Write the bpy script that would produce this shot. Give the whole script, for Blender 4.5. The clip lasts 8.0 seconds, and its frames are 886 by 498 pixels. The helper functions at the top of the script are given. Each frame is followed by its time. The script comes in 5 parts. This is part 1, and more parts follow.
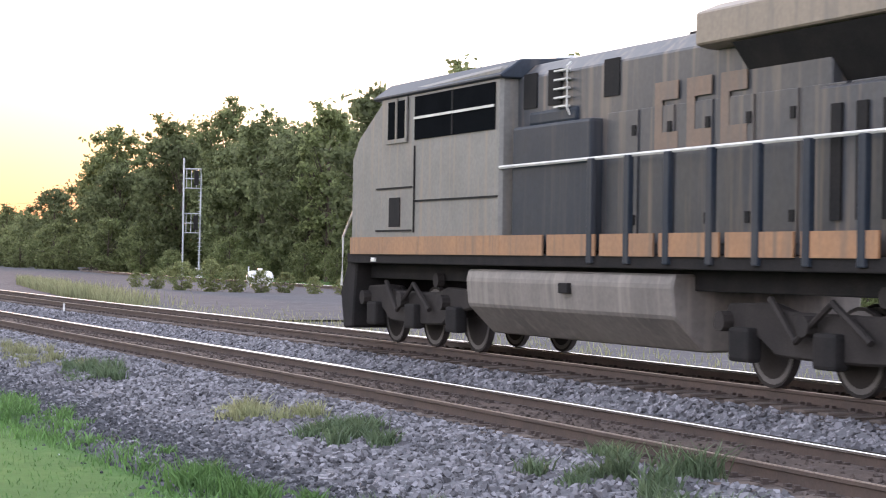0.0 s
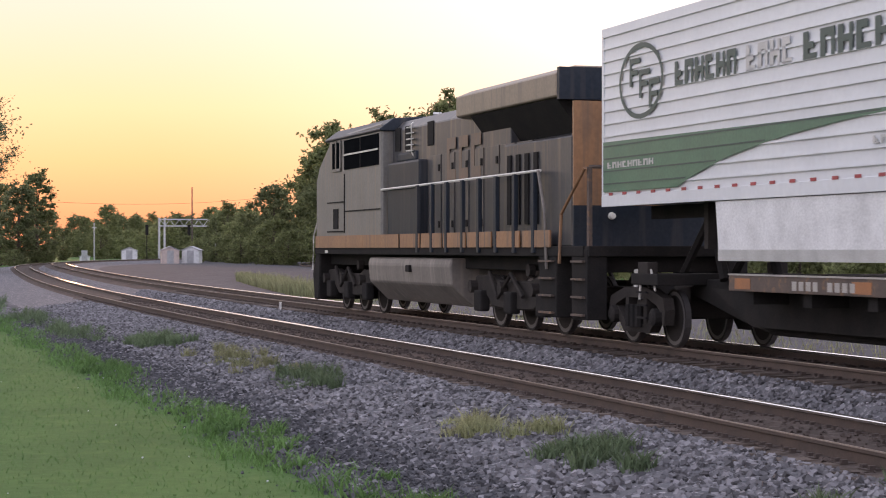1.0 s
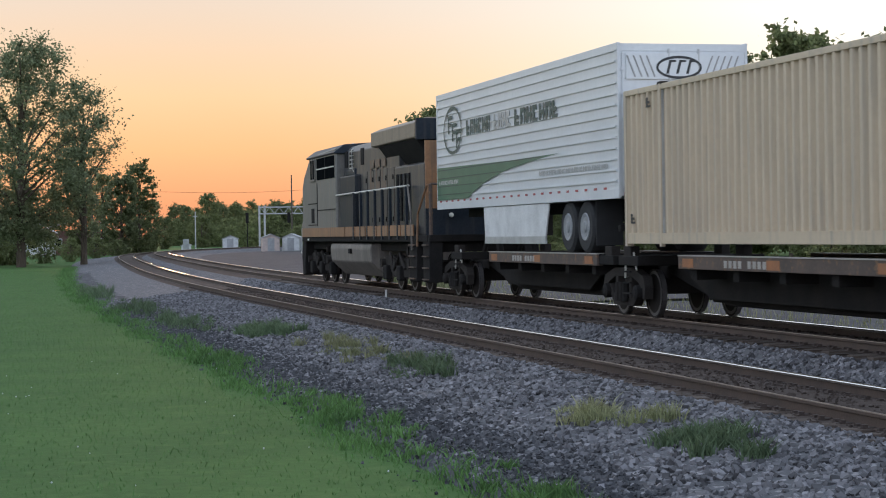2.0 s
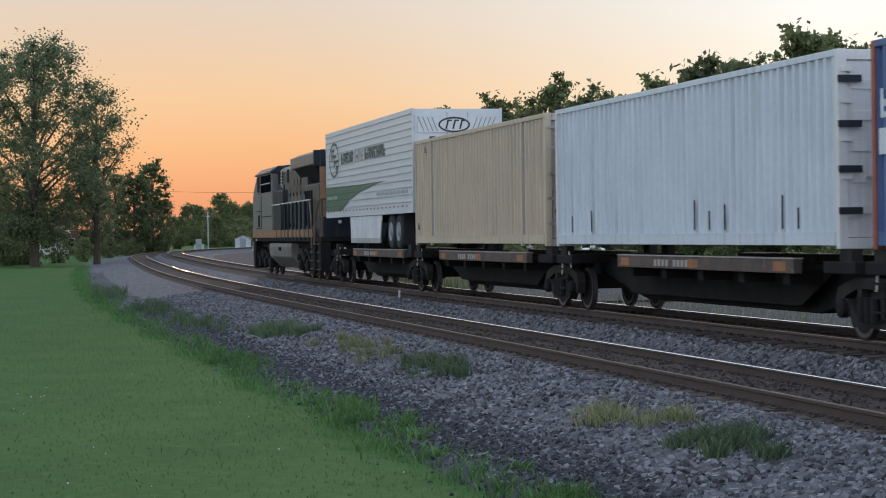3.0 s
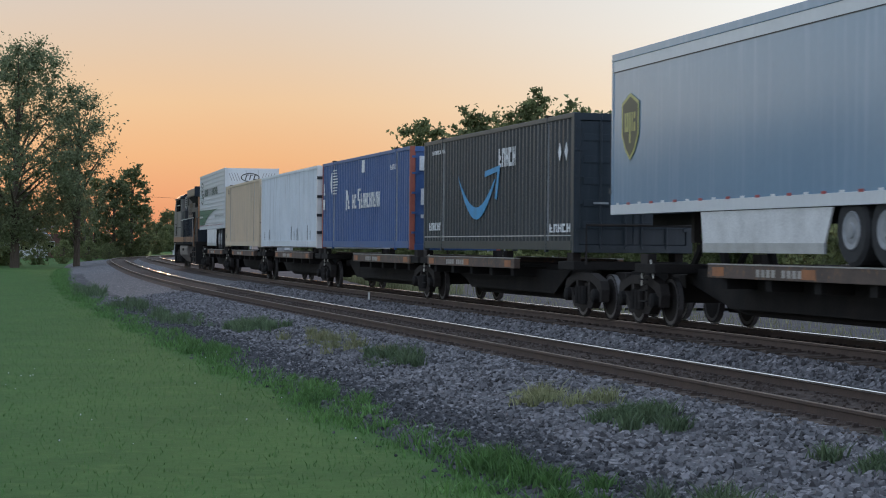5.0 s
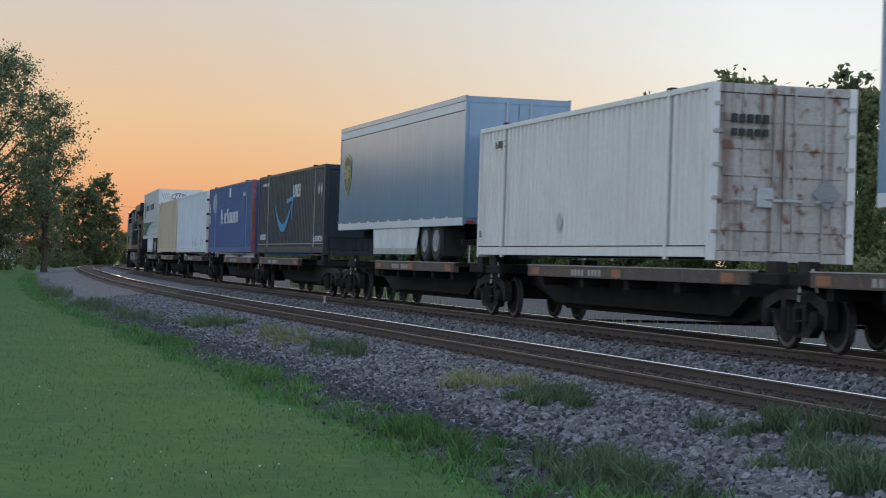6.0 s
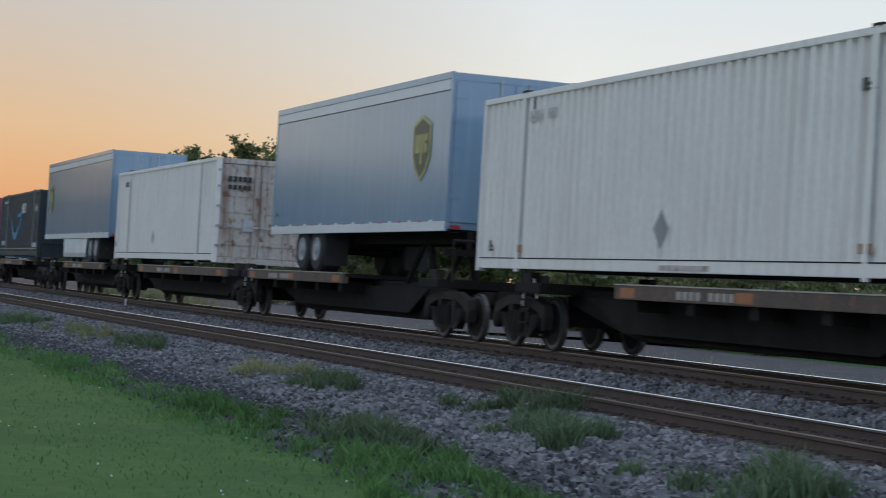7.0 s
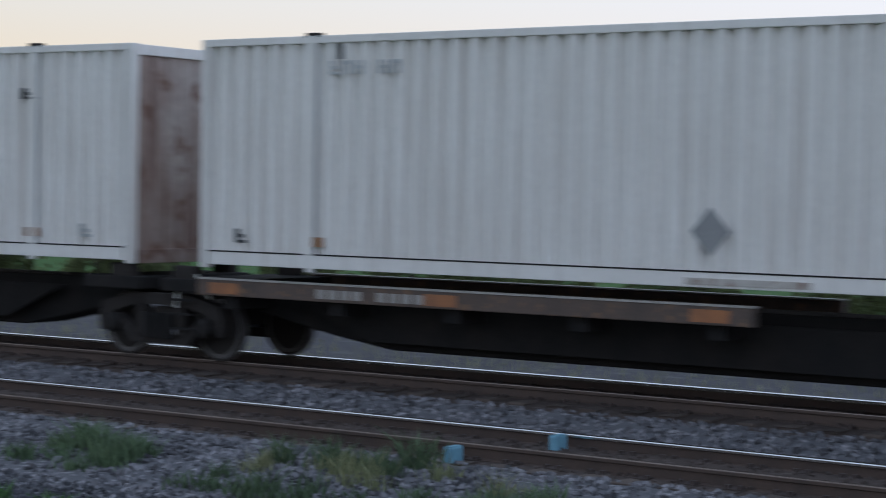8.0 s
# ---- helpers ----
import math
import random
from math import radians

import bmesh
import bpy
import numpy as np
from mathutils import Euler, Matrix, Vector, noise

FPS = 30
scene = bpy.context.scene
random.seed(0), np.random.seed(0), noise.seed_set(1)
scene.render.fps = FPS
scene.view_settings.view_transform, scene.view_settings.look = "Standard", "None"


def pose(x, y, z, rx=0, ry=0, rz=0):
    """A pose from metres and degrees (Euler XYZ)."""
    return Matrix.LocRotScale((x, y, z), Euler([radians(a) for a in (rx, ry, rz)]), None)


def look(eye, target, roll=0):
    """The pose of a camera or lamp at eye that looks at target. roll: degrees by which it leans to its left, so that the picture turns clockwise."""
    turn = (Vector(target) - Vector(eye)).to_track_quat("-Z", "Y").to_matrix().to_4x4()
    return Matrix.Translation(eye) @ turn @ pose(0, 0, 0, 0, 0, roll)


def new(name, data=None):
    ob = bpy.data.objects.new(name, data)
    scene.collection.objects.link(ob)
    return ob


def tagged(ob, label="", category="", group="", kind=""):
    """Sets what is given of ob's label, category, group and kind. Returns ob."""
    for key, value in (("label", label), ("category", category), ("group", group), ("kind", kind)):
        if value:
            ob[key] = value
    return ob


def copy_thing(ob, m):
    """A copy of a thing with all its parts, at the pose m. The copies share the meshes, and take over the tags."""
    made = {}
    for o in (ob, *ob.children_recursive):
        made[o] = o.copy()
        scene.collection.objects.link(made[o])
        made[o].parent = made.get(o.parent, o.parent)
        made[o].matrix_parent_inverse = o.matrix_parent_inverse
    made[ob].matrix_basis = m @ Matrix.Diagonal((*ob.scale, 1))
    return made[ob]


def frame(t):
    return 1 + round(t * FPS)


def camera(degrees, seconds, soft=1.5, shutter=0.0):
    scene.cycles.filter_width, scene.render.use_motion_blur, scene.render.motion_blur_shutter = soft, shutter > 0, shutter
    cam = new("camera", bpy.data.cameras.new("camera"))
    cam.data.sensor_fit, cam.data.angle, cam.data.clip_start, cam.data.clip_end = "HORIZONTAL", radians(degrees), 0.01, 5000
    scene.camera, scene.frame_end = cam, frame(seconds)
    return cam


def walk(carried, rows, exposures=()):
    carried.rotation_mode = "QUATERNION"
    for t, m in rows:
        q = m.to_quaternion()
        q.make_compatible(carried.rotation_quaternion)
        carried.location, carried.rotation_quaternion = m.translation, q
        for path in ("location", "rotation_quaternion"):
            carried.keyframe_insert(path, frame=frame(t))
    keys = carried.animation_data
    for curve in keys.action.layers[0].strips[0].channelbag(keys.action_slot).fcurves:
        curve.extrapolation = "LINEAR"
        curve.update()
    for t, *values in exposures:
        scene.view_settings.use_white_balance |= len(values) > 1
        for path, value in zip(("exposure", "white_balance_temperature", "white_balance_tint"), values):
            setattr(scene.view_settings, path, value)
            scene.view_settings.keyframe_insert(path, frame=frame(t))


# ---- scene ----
cam = camera(25, 8.0, soft=1.05, shutter=0.12)
# seconds, x, y, z, yaw, pitch, roll
ROWS = [
    (0, -0.093, -0.751, 1.724, -9.644, 0.323, 0.894),
    (0.5, 0.097, 1.385, 1.753, -7.316, 0.33, 0.383),
    (1, 0.003, 2.13, 1.774, -3.428, 0.011, 0.023),
    (1.5, -0.157, 1.78, 1.85, -1.612, -0.406, -0.78),
    (2.2, -0.183, 1.991, 1.848, -0.423, -0.427, -0.74),
    (3, -0.21, 1.924, 1.864, -0.268, -0.428, -0.76),
    (3.5, -0.226, 1.915, 1.868, -0.568, -0.33, -0.603),
    (4, -0.227, 1.727, 1.902, -1.038, -0.343, -0.774),
    (4.75, -0.005, 0.041, 1.736, -0.971, -0.142, 0.105),
    (5.5, 0.261, -2.007, 1.539, -0.96, 0.111, 1.136),
    (6, 0.536, -2.938, 1.343, -1.744, 0.478, 1.846),
    (6.5, 0.618, -4.462, 1.264, -4.105, 0.831, 2.719),
    (7, 0.486, -6.936, 1.187, -7.514, 1.16, 3.323),
    (7.25, -0.509, -9.21, 1.331, -12.265, 1.065, 2.602),
    (7.5, -1.696, -10.525, 1.572, -17.852, 0.736, 1.794),
    (7.7, -3.364, -10.636, 1.884, -25.821, 0.146, 1.157),
    (7.8, -4.619, -10.606, 2.153, -31.223, -0.394, 0.857),
    (7.9, -5.843, -10.423, 2.383, -37.043, -0.905, 0.852),
    (8, -7.271, -9.775, 2.696, -44.207, -1.681, 1.031),
]
EXPOSURES = [(0.0, 1.65, 7300, 22), (0.5, 1.40, 7450, 28), (1.0, 0.82, 7700, 28), (1.5, 0.56, 7200, 14), (3.0, 0.22, 6600, 10), (4.2, 0.13, 6550, 10),
             (5.5, 0.12, 6400, 9), (6.5, 0.03, 6300, 8), (7.0, -0.04, 6400, 8), (7.5, -0.08, 6650, 11), (8.0, -0.10, 6200, 12)]
walk(cam, [(t, pose(x, y, z, 90 + pitch, -roll, yaw)) for t, x, y, z, yaw, pitch, roll in ROWS], EXPOSURES)

# ---- sky and sun ----
SUN_AZ, SUN_EL = 9.0, 1.5
world = bpy.data.worlds.new("world")
scene.world = world
world.use_nodes = True
wn, wl = world.node_tree.nodes, world.node_tree.links
wn.clear()


def wmath(op, a, b=None):
    n = wn.new("ShaderNodeMath")
    n.operation = op
    for i, v in enumerate((a, b)):
        if v is None:
            continue
        if isinstance(v, (int, float)):
            n.inputs[i].default_value = v
        else:
            wl.new(v, n.inputs[i])
    return n.outputs[0]


def wramp(fac, stops):
    n = wn.new("ShaderNodeValToRGB")
    els = n.color_ramp.elements
    for i, (p, c) in enumerate(stops):
        e = els[i] if i < 2 else els.new(p)
        e.position, e.color = p, (*c, 1)
    wl.new(fac, n.inputs[0])
    return n.outputs[0]


def wmix(fac, a, b):
    n = wn.new("ShaderNodeMix")
    n.data_type = "RGBA"
    if isinstance(fac, float):
        n.inputs[0].default_value = fac
    else:
        wl.new(fac, n.inputs[0])
    wl.new(a, n.inputs[6]), wl.new(b, n.inputs[7])
    return n.outputs[2]


tc = wn.new("ShaderNodeTexCoord")
sep = wn.new("ShaderNodeSeparateXYZ")
wl.new(tc.outputs["Generated"], sep.inputs[0])
up = wmath("MULTIPLY", sep.outputs[2], 3.0)
west = wramp(up, [(0.0, (0.623, 0.223, 0.125)), (0.05, (0.685, 0.303, 0.16)), (0.13, (0.703, 0.418, 0.223)), (0.21, (0.685, 0.494, 0.311)),
                  (0.29, (0.614, 0.507, 0.392)), (0.40, (0.534, 0.516, 0.49)), (1.0, (0.418, 0.498, 0.587))])
east = wramp(up, [(0.0, (0.84, 0.60, 0.41)), (0.10, (0.90, 0.74, 0.53)), (0.2, (0.90, 0.81, 0.66)), (0.32, (0.84, 0.85, 0.82)), (0.6, (0.68, 0.77, 0.86)), (1.0, (0.55, 0.66, 0.80))])
back = wramp(up, [(0.0, (1.00, 1.00, 1.14)), (0.25, (1.10, 1.14, 1.28)), (0.6, (0.80, 0.92, 1.12)), (1.0, (0.60, 0.76, 1.00))])
sx, sy = -math.sin(radians(SUN_AZ)), math.cos(radians(SUN_AZ))
toward = wmath("ADD", wmath("MULTIPLY", sep.outputs[0], sx), wmath("MULTIPLY", sep.outputs[1], sy))
near_sun = wramp(toward, [(0.935, (0, 0, 0)), (0.995, (1, 1, 1))])
front = wramp(wmath("ADD", wmath("MULTIPLY", toward, 0.5), 0.5), [(0.45, (0, 0, 0)), (0.88, (1, 1, 1))])
grad = wmix(near_sun, east, west)
grad = wmix(front, back, grad)
sky = wn.new("ShaderNodeTexSky")
sky.sky_type, sky.sun_disc = "NISHITA", False
sky.sun_elevation, sky.sun_rotation = radians(SUN_EL), radians(-SUN_AZ)
sky.air_density, sky.dust_density = 1.2, 2.0
bg1, bg2 = wn.new("ShaderNodeBackground"), wn.new("ShaderNodeBackground")
wl.new(sky.outputs[0], bg1.inputs[0])
bg1.inputs[1].default_value = 0.006
wl.new(grad, bg2.inputs[0])
bg2.inputs[1].default_value = 1.0
both, wout = wn.new("ShaderNodeAddShader"), wn.new("ShaderNodeOutputWorld")
wl.new(bg1.outputs[0], both.inputs[0]), wl.new(bg2.outputs[0], both.inputs[1]), wl.new(both.outputs[0], wout.inputs[0])
sun = new("sun", bpy.data.lights.new("sun", "SUN"))
sun.data.energy, sun.data.angle, sun.data.color = 0.4, radians(3), (1.0, 0.55, 0.28)
sun.matrix_world = look((sx * 100, sy * 100, 100 * math.tan(radians(SUN_EL + 2.0))), (0, 0, 0))


# ---- materials ----
def material(name, base, rough=0.7, metal=0.0, second=None, scale=3.0, detail=6, mix=0.5, fine=None, bump=0.0, bump_scale=40.0,
             island=0.0, per_object=0.0, stretch=None, streak=None, spec=0.5, grit=0.35):
    """A surface with a large stain, a fine grain and a relief, in metres."""
    m = bpy.data.materials.new(name)
    m.use_nodes = True
    nt = m.node_tree
    n, l = nt.nodes, nt.links
    p = n["Principled BSDF"]
    p.inputs["Roughness"].default_value, p.inputs["Metallic"].default_value = rough, metal
    p.inputs["Specular IOR Level"].default_value = spec
    t = n.new("ShaderNodeTexCoord")
    mp = n.new("ShaderNodeMapping")
    l.new(t.outputs["Object"], mp.inputs[0])
    if stretch:
        mp.inputs["Scale"].default_value = stretch

    def tex(sc, det=5.0):
        x = n.new("ShaderNodeTexNoise")
        x.inputs["Scale"].default_value, x.inputs["Detail"].default_value = sc, det
        l.new(mp.outputs[0], x.inputs[0])
        return x.outputs[0]

    def mixer(fac, a, b, blend="MIX"):
        x = n.new("ShaderNodeMix")
        x.data_type, x.blend_type = "RGBA", blend
        for s, v in ((0, fac), (6, a), (7, b)):
            if isinstance(v, (float, int)):
                x.inputs[s].default_value = v
            elif isinstance(v, tuple):
                x.inputs[s].default_value = (*v, 1)
            else:
                l.new(v, x.inputs[s])
        return x.outputs[2]

    def span(v, lo, hi):
        x = n.new("ShaderNodeMapRange")
        x.inputs[1].default_value, x.inputs[2].default_value = lo, hi
        l.new(v, x.inputs[0])
        return x.outputs[0]

    second = second or tuple(c * 0.7 for c in base)
    col = mixer(span(tex(scale, detail), 0.5 - 0.25 * mix, 0.5 + 0.45 * (1.2 - mix)), base, second)
    grain = tex(scale * 14, 4.0)
    col = mixer(grit, col, mixer(span(grain, 0.3, 0.7), (0.62, 0.62, 0.62), (1.3, 1.3, 1.3)), "MULTIPLY")
    if fine:
        col = mixer(span(tex(scale * 5, 8.0), 0.56, 0.68), col, fine)
    if streak:
        sm = n.new("ShaderNodeMapping")
        sm.inputs["Scale"].default_value = (6, 6, 0.35)
        l.new(t.outputs["Object"], sm.inputs[0])
        st = n.new("ShaderNodeTexNoise")
        st.inputs["Scale"].default_value, st.inputs["Detail"].default_value = 1.0, 6.0
        l.new(sm.outputs[0], st.inputs[0])
        col = mixer(span(st.outputs[0], 0.52, 0.74), col, streak)
    for amount, node, out in ((island, "ShaderNodeNewGeometry", "Random Per Island"), (per_object, "ShaderNodeObjectInfo", "Random")):
        if amount:
            g = n.new(node)
            v = n.new("ShaderNodeMapRange")
            v.inputs[3].default_value, v.inputs[4].default_value = 1 - amount, 1 + amount
            l.new(g.outputs[out], v.inputs[0])
            cmb = n.new("ShaderNodeCombineColor")
            for i in range(3):
                l.new(v.outputs[0], cmb.inputs[i])
            col = mixer(1.0, col, cmb.outputs[0], "MULTIPLY")
    l.new(col, p.inputs["Base Color"])
    if bump:
        b = n.new("ShaderNodeBump")
        b.inputs["Strength"].default_value, b.inputs["Distance"].default_value = bump, 0.02
        l.new(tex(bump_scale, 6.0), b.inputs["Height"])
        l.new(b.outputs[0], p.inputs["Normal"])
    return m


def leafy(name, base, second, through_light=0.45):
    m = material(name, base, 0.6, second=second, scale=0.35, mix=0.6, island=0.35, per_object=0.18, spec=0.25)
    n, l = m.node_tree.nodes, m.node_tree.links
    p = n["Principled BSDF"]
    tr, mx = n.new("ShaderNodeBsdfTranslucent"), n.new("ShaderNodeMixShader")
    src = p.inputs["Base Color"].links[0].from_socket
    l.new(src, tr.inputs[0])
    mx.inputs[0].default_value = through_light
    l.new(p.outputs[0], mx.inputs[1]), l.new(tr.outputs[0], mx.inputs[2])
    l.new(mx.outputs[0], n["Material Output"].inputs[0])
    return m


M = dict(
    lawn=material("mown_grass", (0.070, 0.138, 0.041), 0.9, second=(0.050, 0.107, 0.033), scale=0.5, mix=0.6, fine=(0.080, 0.145, 0.045), bump=0.8, bump_scale=30, spec=0.1),
    blade=leafy("grass_blade", (0.092, 0.185, 0.058), (0.068, 0.148, 0.046), 0.3),
    edge=leafy("edge_grass_leaf", (0.115, 0.225, 0.072), (0.08, 0.165, 0.054), 0.4),
    weed=leafy("weed_leaf", (0.135, 0.190, 0.105), (0.095, 0.145, 0.08), 0.4),
    straw=leafy("seeding_grass", (0.30, 0.30, 0.165), (0.19, 0.215, 0.11), 0.35),
    leaf=leafy("tree_leaf", (0.21, 0.235, 0.11), (0.16, 0.19, 0.085), 0.68),
    leaf3=leafy("backlit_tree_leaf", (0.23, 0.26, 0.15), (0.18, 0.21, 0.12), 0.75),
    leaf2=leafy("dark_tree_leaf", (0.195, 0.22, 0.11), (0.15, 0.175, 0.085), 0.68),
    bark=material("bark", (0.10, 0.075, 0.055), 0.9, scale=4, bump=0.8, bump_scale=20),
    gravel=material("ballast_gravel", (0.125, 0.122, 0.13), 0.9, second=(0.085, 0.085, 0.094), scale=2.2, mix=0.6, fine=(0.33, 0.31, 0.32), bump=1.0, bump_scale=26, spec=0.2),
    stone=material("ballast_stone", (0.175, 0.168, 0.178), 0.85, second=(0.088, 0.087, 0.095), scale=1.2, island=0.65, spec=0.25),
    yard=material("grey_yard_gravel", (0.085, 0.082, 0.088), 0.95, second=(0.06, 0.059, 0.064), scale=0.4, fine=(0.12, 0.117, 0.12), bump=0.6, bump_scale=20, spec=0.15),
    cinder=material("dark_cinder", (0.075, 0.075, 0.082), 0.95, second=(0.05, 0.05, 0.056), scale=2.0, fine=(0.12, 0.12, 0.125), bump=1.0, bump_scale=26, island=0.4, spec=0.15),
    vivid=material("orange_sill_paint", (0.38, 0.15, 0.06), 0.65, second=(0.20, 0.095, 0.055), scale=3),
    faded=material("worn_orange_lettering", (0.17, 0.105, 0.072), 0.5, second=(0.11, 0.082, 0.068), scale=1.6, streak=(0.10, 0.085, 0.075)),
    tan=material("dusty_tan_paint", (0.25, 0.195, 0.145), 0.5, second=(0.19, 0.155, 0.12), scale=1.0, streak=(0.15, 0.125, 0.105)),
    rust3=material("rust_washed_end_paint", (0.50, 0.44, 0.40), 0.7, second=(0.24, 0.13, 0.095), scale=0.55, streak=(0.13, 0.06, 0.042), fine=(0.20, 0.11, 0.08), mix=0.8),
    rust2=material("heavily_rusted_door_paint", (0.40, 0.34, 0.30), 0.7, second=(0.26, 0.17, 0.13), scale=0.7, streak=(0.075, 0.035, 0.026), fine=(0.13, 0.065, 0.045)),
    trackdirt=material("rusty_track_dirt", (0.085, 0.066, 0.058), 0.95, second=(0.058, 0.047, 0.043), scale=2.0, fine=(0.13, 0.105, 0.095), bump=0.9, bump_scale=24, spec=0.1),
    tie=material("weathered_tie_wood", (0.085, 0.062, 0.05), 0.95, second=(0.05, 0.04, 0.035), scale=3, per_object=0.3, bump=0.8, bump_scale=18),
    rail=material("rusty_rail_side", (0.095, 0.064, 0.05), 0.75, second=(0.06, 0.044, 0.038), scale=2.5, metal=0.2, bump=0.2),
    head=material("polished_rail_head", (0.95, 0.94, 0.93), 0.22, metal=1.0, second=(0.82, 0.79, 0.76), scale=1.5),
    head_dull=material("dull_brown_rail_head", (0.30, 0.245, 0.215), 0.42, metal=0.7, second=(0.20, 0.16, 0.14), scale=1.5),
    plate=material("rusty_tie_plate", (0.06, 0.042, 0.036), 0.8, scale=5),
    grey=material("dirty_grey_loco_paint", (0.180, 0.172, 0.158), 0.5, second=(0.14, 0.132, 0.12), scale=1.1, streak=(0.24, 0.185, 0.14), bump=0.1, bump_scale=4),
    # Tan streaks put the sky's reflection on the glossy hood into its colour.
    hood=material("faded_dark_blue_hood_paint_and_sheen", (0.050, 0.053, 0.060), 0.38, second=(0.078, 0.074, 0.072), scale=0.9, streak=(0.16, 0.125, 0.10), spec=0.3, bump=0.08, bump_scale=3),
    blue_dark=material("dark_blue_paint", (0.022, 0.03, 0.042), 0.4, second=(0.034, 0.04, 0.048), scale=1.2, streak=(0.055, 0.055, 0.058), spec=0.12),
    orange=material("faded_orange_paint", (0.33, 0.165, 0.08), 0.55, second=(0.22, 0.12, 0.07), scale=1.0, streak=(0.15, 0.10, 0.07)),
    soot=material("sooty_underframe", (0.019, 0.018, 0.018), 0.85, second=(0.031, 0.027, 0.025), scale=2.0, bump=0.2, spec=0.12),
    truck=material("dusty_cast_steel", (0.042, 0.036, 0.033), 0.85, second=(0.026, 0.023, 0.022), scale=2.4, bump=0.2, spec=0.15),
    tread=material("worn_wheel_tread", (0.16, 0.15, 0.15), 0.5, metal=0.6),
    tank=material("dusty_fuel_tank", (0.20, 0.175, 0.155), 0.6, second=(0.12, 0.105, 0.095), scale=1.0, streak=(0.25, 0.22, 0.19)),
    glass=material("dark_window_glass", (0.008, 0.009, 0.010), 0.3, spec=0.0),
    grab=material("pale_grab_iron", (0.62, 0.60, 0.55), 0.5),
    lamp=material("lamp_lens", (0.9, 0.88, 0.8), 0.2),
    white=material("white_container_paint", grit=0.1, base=(0.80, 0.765, 0.725), rough=0.5, second=(0.74, 0.70, 0.655), scale=0.8, streak=(0.66, 0.61, 0.565), bump=0.03, bump_scale=3),
    white2=material("cool_white_container_paint", grit=0.1, base=(0.68, 0.72, 0.76), rough=0.5, second=(0.60, 0.64, 0.68), scale=0.8, streak=(0.48, 0.50, 0.52), bump=0.05, bump_scale=3),
    beige=material("beige_container_paint", grit=0.1, base=(0.60, 0.48, 0.345), rough=0.55, second=(0.52, 0.42, 0.31), scale=0.8, streak=(0.40, 0.34, 0.27)),
    cblue=material("blue_container_paint", grit=0.1, base=(0.050, 0.115, 0.29), rough=0.45, second=(0.04, 0.09, 0.22), scale=0.8, streak=(0.09, 0.15, 0.30)),
    cblack=material("dark_slate_container_paint", grit=0.1, base=(0.030, 0.040, 0.050), rough=0.4, second=(0.022, 0.03, 0.038), scale=0.8, streak=(0.05, 0.06, 0.07)),
    redpost=material("faded_red_post", (0.36, 0.10, 0.07), 0.6),
    alu=material("white_ribbed_aluminium", grit=0.1, base=(0.66, 0.68, 0.70), rough=0.36, second=(0.58, 0.60, 0.63), scale=0.7, streak=(0.62, 0.64, 0.665), bump=0.03, bump_scale=2),
    sheet=material("glossy_grey_trailer_sheet", grit=0.06, base=(0.21, 0.32, 0.43), rough=0.14, second=(0.19, 0.29, 0.40), scale=0.5, streak=(0.25, 0.35, 0.47), spec=0.5, bump=0.02, bump_scale=1.2),
    green=material("green_vinyl_stripe", (0.055, 0.16, 0.10), 0.4, second=(0.04, 0.12, 0.08), scale=1.4),
    ink=material("dark_green_lettering_and_shadow", (0.05, 0.085, 0.075), 0.5),
    black=material("black_lettering", (0.03, 0.032, 0.036), 0.5),
    paper=material("white_lettering", (0.72, 0.74, 0.76), 0.5, second=(0.55, 0.58, 0.62), scale=2.0),
    sky_blue=material("bright_blue_decal", (0.02, 0.30, 0.62), 0.4),
    gold=material("gold_decal", (0.50, 0.48, 0.17), 0.4),
    brown=material("dark_olive_decal", (0.075, 0.075, 0.045), 0.4),
    red=material("red_reflector", (0.38, 0.04, 0.05), 0.4),
    tyre=material("tyre_rubber", (0.028, 0.028, 0.03), 0.85, scale=5),
    rim=material("dull_white_wheel_rim", (0.30, 0.31, 0.33), 0.5, second=(0.17, 0.175, 0.18), scale=6),
    deck=material("worn_brown_car_sill", (0.115, 0.08, 0.064), 0.75, second=(0.065, 0.052, 0.046), scale=1.6, fine=(0.22, 0.12, 0.065)),
    decktop=material("worn_bright_edge", (0.40, 0.37, 0.34), 0.5),
    rust=material("rust_stained_door_paint", (0.50, 0.46, 0.42), 0.6, second=(0.42, 0.36, 0.31), scale=0.9, streak=(0.17, 0.085, 0.055), fine=(0.20, 0.10, 0.06)),
    shed=material("white_shed_siding", (0.72, 0.72, 0.72), 0.6, scale=2),
    shed2=material("pinkish_shed_siding", (0.62, 0.50, 0.45), 0.6, scale=2),
    roof=material("grey_shed_roof", (0.42, 0.42, 0.43), 0.6, scale=2),
    galv=material("galvanised_steel", (0.52, 0.53, 0.54), 0.45, metal=0.4, scale=3),
    wood=material("grey_pole_wood", (0.11, 0.085, 0.07), 0.9, scale=4),
    brick=material("dull_red_brick", (0.23, 0.12, 0.10), 0.9, second=(0.17, 0.09, 0.08), scale=3),
    tankw=material("white_tank_paint", (0.74, 0.73, 0.70), 0.4, scale=2),
    cyan=material("pale_blue_marker_paint", (0.17, 0.36, 0.46), 0.6, second=(0.12, 0.27, 0.36), scale=9),
    placard=material("grey_placard", (0.30, 0.30, 0.30), 0.6, second=(0.24, 0.24, 0.245), scale=3),
    pale=material("pale_stake", (0.6, 0.6, 0.58), 0.6),
)


